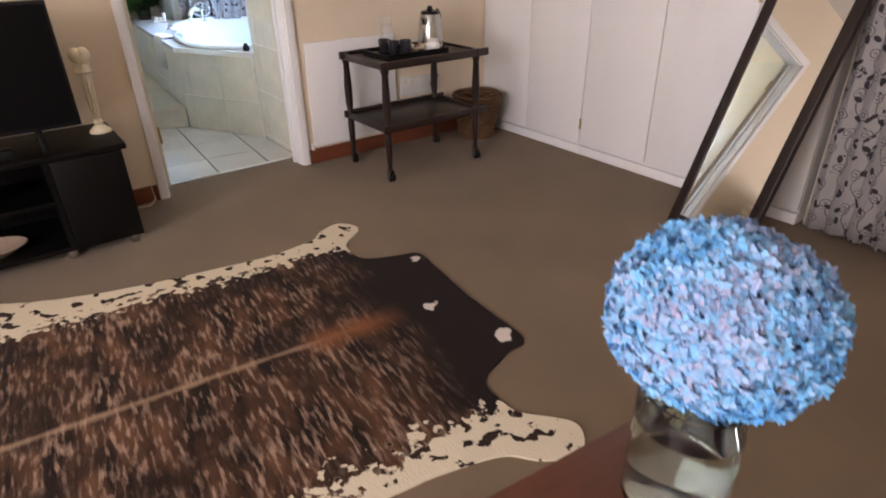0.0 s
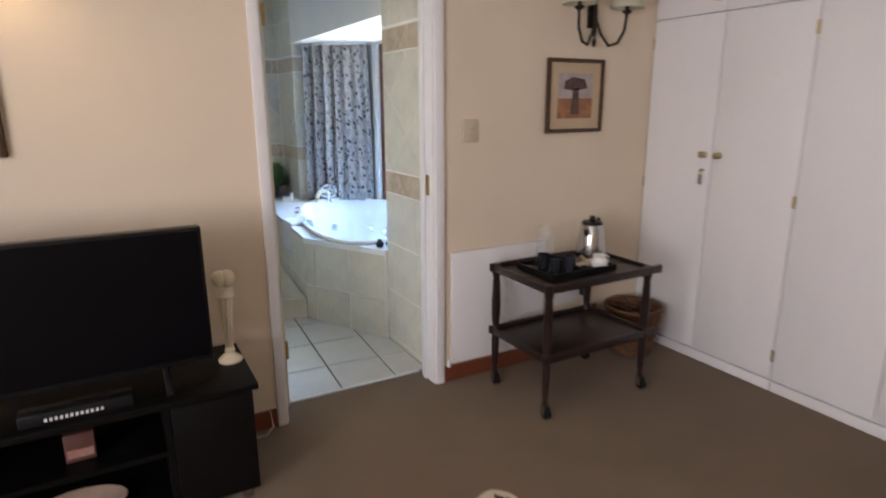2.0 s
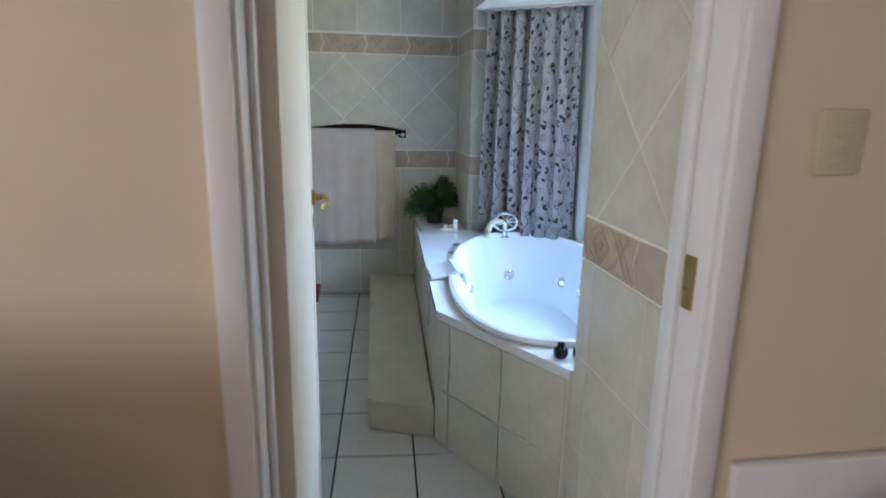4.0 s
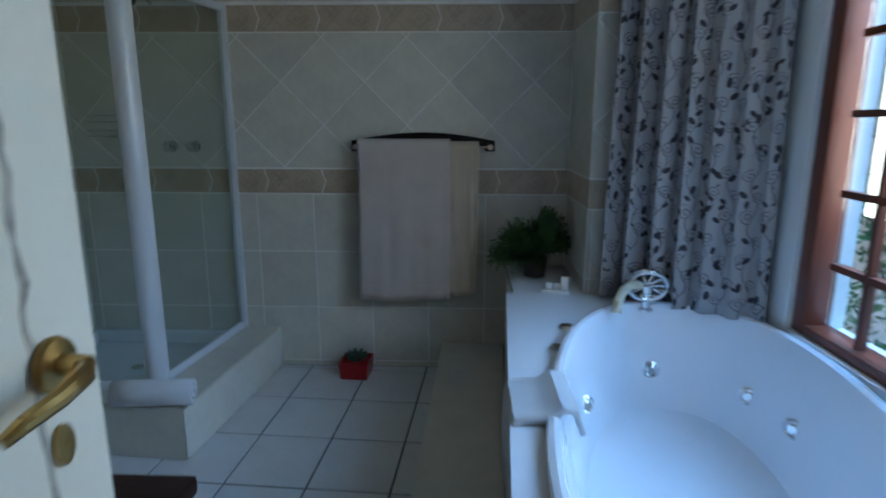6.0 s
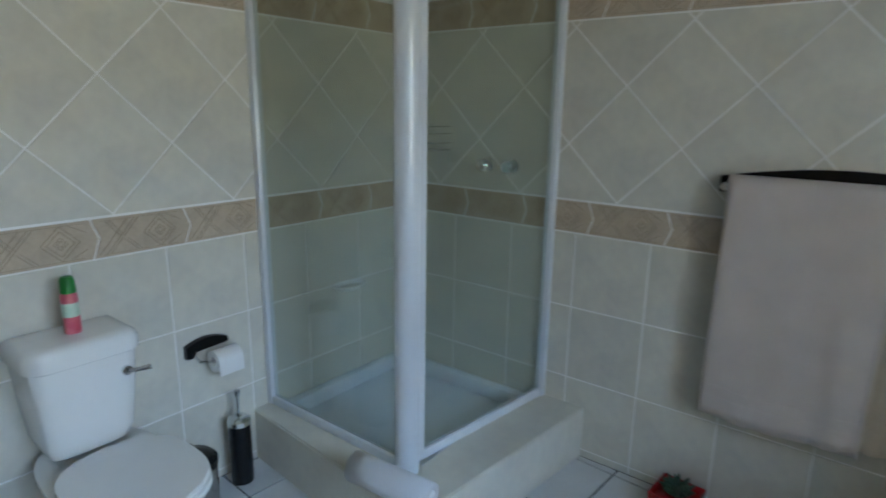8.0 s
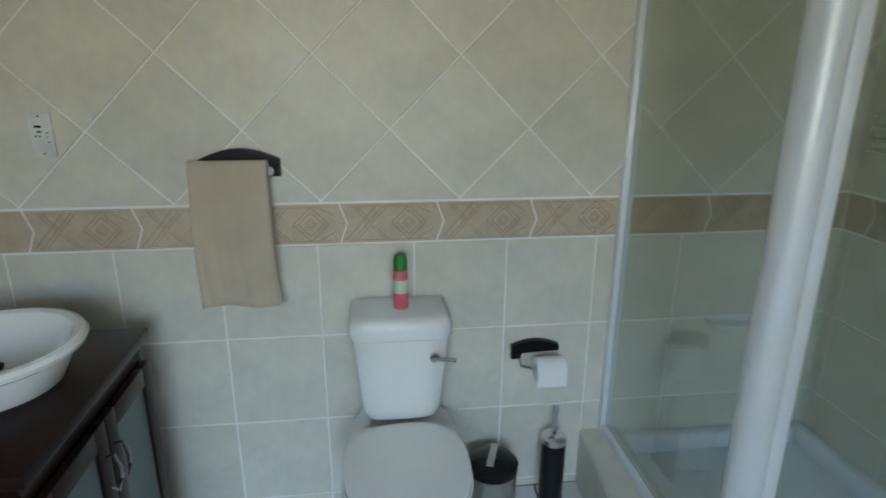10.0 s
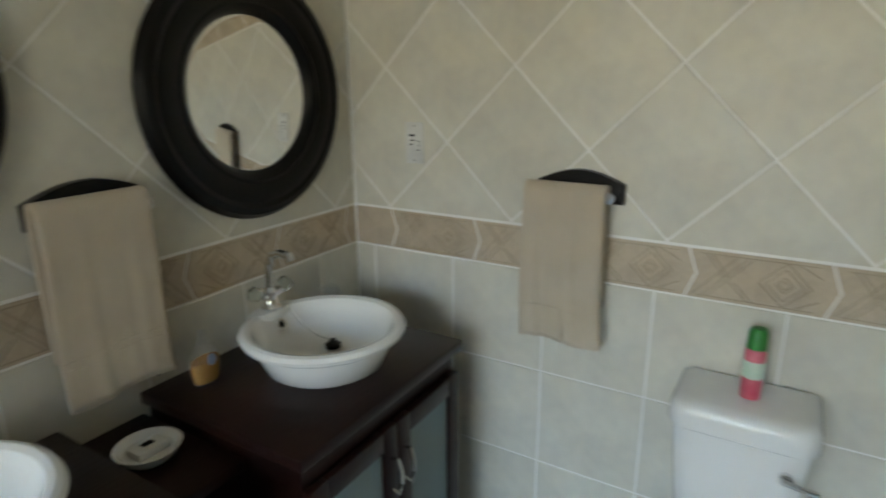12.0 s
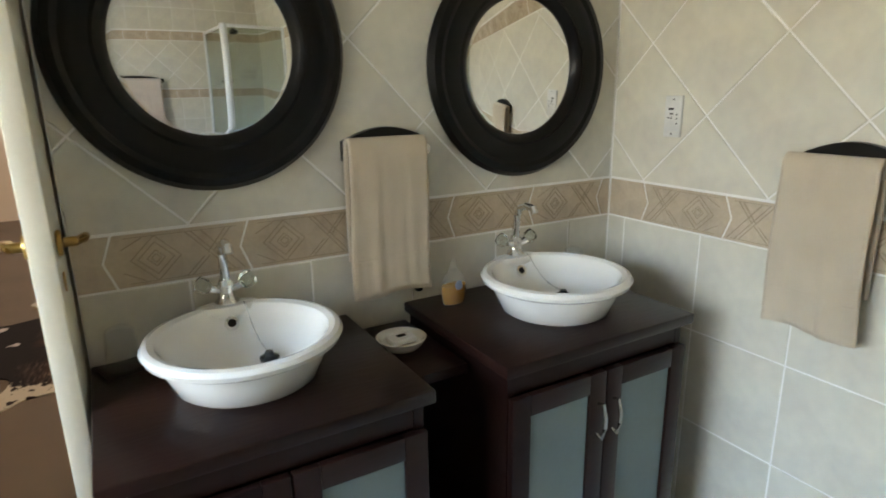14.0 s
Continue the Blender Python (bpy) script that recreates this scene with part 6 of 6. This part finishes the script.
def hide():
    m = bpy.data.materials.new("brindle_cowhide")
    m.use_nodes = True
    nt = m.node_tree
    b = nt.nodes["Principled BSDF"]
    b.inputs["Roughness"].default_value = 0.9
    b.inputs["Specular IOR Level"].default_value = 0.12
    b.inputs["Sheen Weight"].default_value = 0.04
    co = nt.nodes.new("ShaderNodeTexCoord")
    sep = nt.nodes.new("ShaderNodeSeparateXYZ")
    nt.links.new(co.outputs["Object"], sep.inputs[0])

    def noi(scale, detail, sx=1.0, sy=1.0):
        mp = nt.nodes.new("ShaderNodeMapping")
        mp.inputs["Scale"].default_value = (sx, sy, 1)
        nt.links.new(co.outputs["Object"], mp.inputs["Vector"])
        n = nt.nodes.new("ShaderNodeTexNoise")
        n.inputs["Scale"].default_value, n.inputs["Detail"].default_value = scale, detail
        nt.links.new(mp.outputs[0], n.inputs["Vector"])
        return n.outputs["Fac"]

    def op(kind, a, c, d=None):
        n = nt.nodes.new("ShaderNodeMath")
        n.operation = kind
        for i, v in enumerate((a, c, d)):
            if v is None:
                continue
            if isinstance(v, (int, float)):
                n.inputs[i].default_value = v
            else:
                nt.links.new(v, n.inputs[i])
        return n.outputs[0]

    def ramp(v, lo, hi):
        n = nt.nodes.new("ShaderNodeMapRange")
        n.inputs["From Min"].default_value, n.inputs["From Max"].default_value = lo, hi
        nt.links.new(v, n.inputs["Value"])
        return n.outputs[0]

    def mix(f, a, c):
        n = nt.nodes.new("ShaderNodeMix")
        n.data_type = "RGBA"
        nt.links.new(f, n.inputs["Factor"])
        for k, v in (("A", a), ("B", c)):
            if isinstance(v, tuple):
                n.inputs[k].default_value = (*v, 1)
            else:
                nt.links.new(v, n.inputs[k])
        return n.outputs["Result"]
    w = op("ABSOLUTE", sep.outputs["Y"], 0)
    streak = noi(8, 9, 1.9, 0.5)
    streak2 = noi(30, 8, 2.4, 0.45)
    col = mix(ramp(streak, 0.38, 0.66), (0.014, 0.007, 0.005), (0.105, 0.05, 0.026))
    col = mix(ramp(streak2, 0.5, 0.68), col, (0.3, 0.2, 0.145))
    col = mix(op("MULTIPLY", ramp(noi(3.2, 4), 0.5, 0.6), 0.8), col, (0.016, 0.008, 0.006))
    n_dark = nt.nodes.new("ShaderNodeMath")
    n_dark.operation = "SUBTRACT"
    n_dark.inputs[0].default_value = 1.0
    nt.links.new(ramp(op("ADD", op("MULTIPLY", noi(4, 3), 0.35), sep.outputs["X"]), -0.42, -0.12), n_dark.inputs[1])
    n_dark.use_clamp = True
    keep = n_dark.outputs[0]
    inv = op("SUBTRACT", 1.0, keep)
    col = mix(inv, col, (0.012, 0.007, 0.006))
    spine = ramp(op("ADD", w, op("MULTIPLY", noi(12, 3), 0.03)), 0.034, 0.012)
    fade = ramp(sep.outputs["X"], -0.45, -0.62)
    col = mix(op("MULTIPLY", op("MULTIPLY", spine, fade), 0.6), col, (0.42, 0.29, 0.19))
    rust = op("MULTIPLY", ramp(op("ADD", w, op("MULTIPLY", noi(9, 3), 0.08)), 0.12, 0.05), op("MULTIPLY", ramp(sep.outputs["X"], -0.72, -0.6), ramp(sep.outputs["X"], -0.28, -0.45)))
    col = mix(op("MULTIPLY", rust, 0.8), col, (0.2, 0.075, 0.03))
    white = ramp(op("ADD", op("ADD", op("MULTIPLY", noi(5, 2), 0.26), op("MULTIPLY", noi(30, 4), 0.34)), w), 0.885, 0.90)
    col = mix(white, col, (0.62, 0.545, 0.41))
    for px, py, rad in ((-0.19, -0.02, 0.028), (-0.07, -0.31, 0.03), (-0.06, 0.33, 0.02)):
        dist = op("ADD", op("POWER", op("ADD", sep.outputs["X"], -px), 2.0), op("POWER", op("ADD", sep.outputs["Y"], -py), 2.0))
        col = mix(ramp(op("ADD", op("SQRT", dist, 0), op("MULTIPLY", noi(26, 4), 0.11)), rad + 0.058, rad + 0.05), col, (0.62, 0.56, 0.5))
    spots = op("MULTIPLY", white, ramp(noi(17, 4), 0.58, 0.60))
    col = mix(spots, col, (0.03, 0.016, 0.012))
    nt.links.new(col, b.inputs["Base Color"])
    bu = nt.nodes.new("ShaderNodeBump")
    bu.inputs["Strength"].default_value, bu.inputs["Distance"].default_value = 0.6, 0.004
    nt.links.new(noi(110, 3, 2.0, 0.5), bu.inputs["Height"])
    nt.links.new(bu.outputs["Normal"], b.inputs["Normal"])
    return m


half = [(-0.03, 0.18), (-0.025, 0.365), (-0.12, 0.40), (-0.26, 0.47), (-0.26, 0.62), (-0.15, 0.75), (-0.21, 0.84), (-0.31, 0.81), (-0.40, 0.74), (-0.62, 0.70), (-0.95, 0.72), (-1.25, 0.76), (-1.55, 0.86), (-1.72, 0.98), (-1.86, 0.95), (-1.84, 0.74), (-1.95, 0.5), (-2.1, 0.3), (-2.2, 0.12)]
full = half + [(x, -y) for x, y in reversed(half)]
dense = []
n = len(full)
for i in range(n):
    p0, p1, p2, p3 = (Vector(full[(i + k) % n]) for k in (-1, 0, 1, 2))
    for k in range(7):
        t = k / 7
        q = 0.5 * (2 * p1 + (p2 - p0) * t + (2 * p0 - 5 * p1 + 4 * p2 - p3) * t * t + (3 * p1 - p0 - 3 * p2 + p3) * t ** 3)
        q += Vector((noise.noise(Vector((q.x * 9, q.y * 9, 0))), noise.noise(Vector((q.x * 9, q.y * 9, 5))))) * 0.008
        dense.append((q.x, q.y))
rug = thing("cowhide_rug", -0.165, -1.755, 0, "brindled brown and black cowhide rug with white edges", "rug", turn=-6)
bm = prism(bmesh.new(), dense, 0.0, 0.007)
part("hide", bm, hide(), rug, smooth=False)

# ---- tiles ----


def clip(poly, u0, v0, u1, v1):
    for axis, lim, sign in ((0, u0, 1), (0, u1, -1), (1, v0, 1), (1, v1, -1)):
        out = []
        for a, b in zip(poly, poly[1:] + poly[:1]):
            ia, ib = sign * (a[axis] - lim) >= 0, sign * (b[axis] - lim) >= 0
            if ia:
                out.append(a)
            if ia != ib:
                t = (lim - a[axis]) / (b[axis] - a[axis])
                out.append((a[0] + t * (b[0] - a[0]), a[1] + t * (b[1] - a[1])))
        poly = out
        if len(poly) < 3:
            return []
    return poly


TILE_MESH = {}


def tile(parent, frame_m, poly, mat_, name="tile", proud=0.0025):
    """One tile from a flat outline, with a small chamfer; alike tiles share a mesh."""
    cu, cv = sum(p[0] for p in poly) / len(poly), sum(p[1] for p in poly) / len(poly)
    local = [(round(p[0] - cu, 4), round(p[1] - cv, 4)) for p in poly]
    keyt = (tuple(local), mat_.name)
    if keyt not in TILE_MESH:
        bm = bmesh.new()
        rings_ = []
        for k, h in ((1.0, 0.0), (1.0, proud - 0.0015), (None, proud)):
            if k is None:
                ring = []
                for u, v in local:
                    l = math.hypot(u, v)
                    f = max(0.0, 1 - 0.002 / l)
                    ring.append(bm.verts.new((u * f, v * f, h)))
            else:
                ring = [bm.verts.new((u, v, h)) for u, v in local]
            rings_.append(ring)
        m_ = len(local)
        for a, b in zip(rings_, rings_[1:]):
            for i in range(m_):
                bm.faces.new((a[i], a[(i + 1) % m_], b[(i + 1) % m_], b[i]))
        bm.faces.new(rings_[-1])
        TILE_MESH[keyt] = mesh_of(bm, name, mat_)
    ob = new(name, TILE_MESH[keyt])
    ob.matrix_world = frame_m @ Matrix.Translation((cu, cv, 0))
    ob.parent = parent
    return ob


BANDMESH = {}


def border_relief(parent_tile, w, h):
    """Raised lattice of a border tile: a central diamond, two flanking bars and a zigzag end."""
    keyb = (round(w, 3), round(h, 3))
    if keyb not in BANDMESH:
        bm = bmesh.new()

        def strip(a, b, t=0.0014):
            d = Vector((b[0] - a[0], b[1] - a[1], 0)).normalized()
            s = Vector((-d.y, d.x, 0)) * t
            A, B = Vector((*a, 0.002)), Vector((*b, 0.002))
            lo = [bm.verts.new(v) for v in (A - s, B - s, B + s, A + s)]
            hi = [bm.verts.new(v + Vector((0, 0, 0.002))) for v in (A - s * 0.5, B - s * 0.5, B + s * 0.5, A + s * 0.5)]
            bm.faces.new(hi)
            for i in range(4):
                bm.faces.new((lo[i], lo[(i + 1) % 4], hi[(i + 1) % 4], hi[i]))
        x, y = w / 2, h / 2
        cx, dy = x * 0.42, y * 0.84
        for k in (1.0, 0.72, 0.36, 0.2):
            q = [(cx, dy * k), (cx + dy * k, 0), (cx, -dy * k), (cx - dy * k, 0)]
            for a, b in zip(q, q[1:] + q[:1]):
                strip(a, b)
        for off in (0.0, 0.012, 0.034):
            strip((cx - dy * 1.25 - off, dy), (cx - dy * 3.0 - off, -dy))
        for off in (0.0, 0.012):
            strip((cx - dy * 1.15 - off, -dy), (cx - dy * 1.95 - off, -dy * 0.2))
            strip((cx - dy * 2.15 - off, 0), (cx - dy * 2.95 - off, dy))
        strip((cx + dy * 0.5, dy * 0.95), (x * 0.96, dy * 0.5))
        strip((cx + dy * 0.5, -dy * 0.95), (x * 0.96, -dy * 0.5))
        strip((-x * 0.98, dy), (x * 0.9, dy), 0.0009)
        strip((-x * 0.98, -dy), (x * 0.9, -dy), 0.0009)
        BANDMESH[keyb] = mesh_of(bm, "relief", BANDHI)
    ob = new("relief", BANDMESH[keyb])
    ob.parent = parent_tile


G = 0.0026
B0, B1, U0, U1 = 0.935, 1.06, 1.715, 1.84


def tile_wall(parent, m, u0, u1, joint, vertex, top=BCEIL, border_joint=None, relief=True):
    """Square tiles below, a border, diagonal tiles, a second border, square tiles above. m maps (along, up, out)."""
    step_u = 0.293

    def span(j):
        k = math.floor((u0 - j) / step_u)
        while j + k * step_u < u1:
            yield j + k * step_u, j + (k + 1) * step_u
            k += 1
    rows_ = [(-0.27 + 0.301 * k, -0.27 + 0.301 * (k + 1)) for k in range(4)] + [(U1 + 0.012, U1 + 0.31), (U1 + 0.31, U1 + 0.61)]
    for v0, v1 in rows_:
        for a, b in span(joint):
            poly = clip([(a + G, v0 + G), (b - G, v0 + G), (b - G, v1 - G), (a + G, v1 - G)], u0, 0.0, u1, top - 0.002)
            if poly and max(p[0] for p in poly) - min(p[0] for p in poly) > 0.01 and max(p[1] for p in poly) - min(p[1] for p in poly) > 0.01:
                tile(parent, m, poly, TILE)
    half_ = 0.2075
    for ku in range(math.floor((u0 - vertex) / half_) - 1, math.ceil((u1 - vertex) / half_) + 2):
        for kv in range(-1, 5):
            if (ku + kv) % 2:
                continue
            cu, cv = vertex + ku * half_, B1 + 0.008 + kv * half_
            r = half_ - G * 1.42
            poly = clip([(cu - r, cv), (cu, cv - r), (cu + r, cv), (cu, cv + r)], u0 + 0.001, B1 + 0.006, u1 - 0.001, U0 - 0.004)
            if poly and max(p[0] for p in poly) - min(p[0] for p in poly) > 0.012 and max(p[1] for p in poly) - min(p[1] for p in poly) > 0.012:
                tile(parent, m, poly, TILE)
    zz = 0.022
    for v0, v1 in ((B0, B1), (U0, U1)):
        vm = (v0 + v1) / 2
        for a, b in span(border_joint if border_joint is not None else joint + 0.1):
            a, b = a + G, b - G
            if a < u0 or b + zz > u1:
                poly = clip([(a, v0 + 0.002), (b, v0 + 0.002), (b + zz, vm), (b, v1 - 0.002), (a, v1 - 0.002), (a + zz, vm)], u0, 0, u1, 9)
                if poly and max(p[0] for p in poly) - min(p[0] for p in poly) > 0.03:
                    tile(parent, m, poly, BAND, "border_tile")
                continue
            p_ = tile(parent, m, [(a, v0 + 0.002), (b, v0 + 0.002), (b + zz, vm), (b, v1 - 0.002), (a, v1 - 0.002), (a + zz, vm)], BAND, "border_tile")
            if relief:
                border_relief(p_, b - a - 0.03, v1 - v0)


def wall_map(origin, along, out):
    a, o = Vector(along), Vector(out)
    return Matrix(((a.x, 0, o.x, origin[0]), (a.y, 0, o.y, origin[1]), (0, 1, 0, origin[2]), (0, 0, 0, 1)))


# west wall: along +y seen from inside runs to the right, so the map mirrors no tile
tile_wall(wall_bw, wall_map((W, 0, 0), (0, 1, 0), (1, 0, 0)), S + 0.018, N - 0.001, 1.04, 1.0215, border_joint=1.11)
tile_wall(wall_bn, wall_map((0, N, 0), (1, 0, 0), (0, -1, 0)), W + 0.006, PIERX - 0.006, -0.905, -0.715, border_joint=-0.86)
tile_wall(wall_bn, wall_map((0, PIERY, 0), (1, 0, 0), (0, -1, 0)), PIERX + 0.001, E - 0.004, PIERX + 0.02, PIERX, top=SOFFIT)
tile_wall(wall_bn, wall_map((PIERX, 0, 0), (0, 1, 0), (-1, 0, 0)), PIERY - 0.005, N - 0.006, N - 0.2, N, relief=False)
tile_wall(wall_bs, wall_map((0, S + 0.012, 0), (1, 0, 0), (0, 1, 0)), W + 0.006, -0.839, -1.065, -0.87, border_joint=-1.21)
tile_wall(wall_stub, wall_map((0, 0, 0), (0, 1, 0), (-1, 0, 0)), 0.137, STUB, 0.30, 0.40, border_joint=0.36)
fx, fy, SKEW = 0.309, 0.347, radians(-3.4)
fm = Matrix.Translation((0, 0, -0.006))
for i in range(-6, 5):
    for j in range(-10, 3):
        a, b = fx * i, fy * j
        raw = [(a + 0.004, b + 0.004), (a + fx - 0.004, b + 0.004), (a + fx - 0.004, b + fy - 0.004), (a + 0.004, b + fy - 0.004)]
        raw = [(-0.955 + u * math.cos(SKEW) - v * math.sin(SKEW), 2.955 + u * math.sin(SKEW) + v * math.cos(SKEW)) for u, v in raw]
        poly = clip(raw, W + 0.006, 0.187, -0.005, N - 0.006)
        if poly and (max(p[0] for p in poly) < DL - 0.1 and max(p[1] for p in poly) < S + 0.01) is False:
            if max(p[0] for p in poly) - min(p[0] for p in poly) > 0.015 and max(p[1] for p in poly) - min(p[1] for p in poly) > 0.015:
                tile(floor_bath, fm, poly, FTILE, "floor_tile", 0.006)
# tiles on the bath front
d = Vector((-0.345 + 0.012, 1.29 - STUB - 0.004, 0))
L = d.length
d.normalize()
o = Vector((-d.y, d.x, 0))
m1 = wall_map((-0.012 + 0.004 * o.x, STUB + 0.012, 0), tuple(d), tuple(o))
for v0, v1 in ((0.0, 0.245), (0.245, 0.538)):
    for a in (0.0, 0.293, 0.586):
        poly = clip([(a + G, v0 + G), (a + 0.293 - G, v0 + G), (a + 0.293 - G, v1 - G), (a + G, v1 - G)], 0.004, 0, L - 0.012, 0.538)
        if poly:
            tile(surround, m1, poly, TILE)
d = Vector((-0.205 + 0.338, N - 0.006 - 1.305, 0)).normalized()
o = Vector((-d.y, d.x, 0))
m2 = wall_map((-0.338, 1.305, 0), tuple(d), tuple(o))
for v0, v1 in ((0.0, 0.245), (0.245, 0.538)):
    for k in range(7):
        a = 0.293 * k
        poly = clip([(a + G, v0 + G), (a + 0.293 - G, v0 + G), (a + 0.293 - G, v1 - G), (a + G, v1 - G)], 0.004, 0.142, 2.04, 0.538)
        if poly:
            tile(surround, m2, poly, TILE)
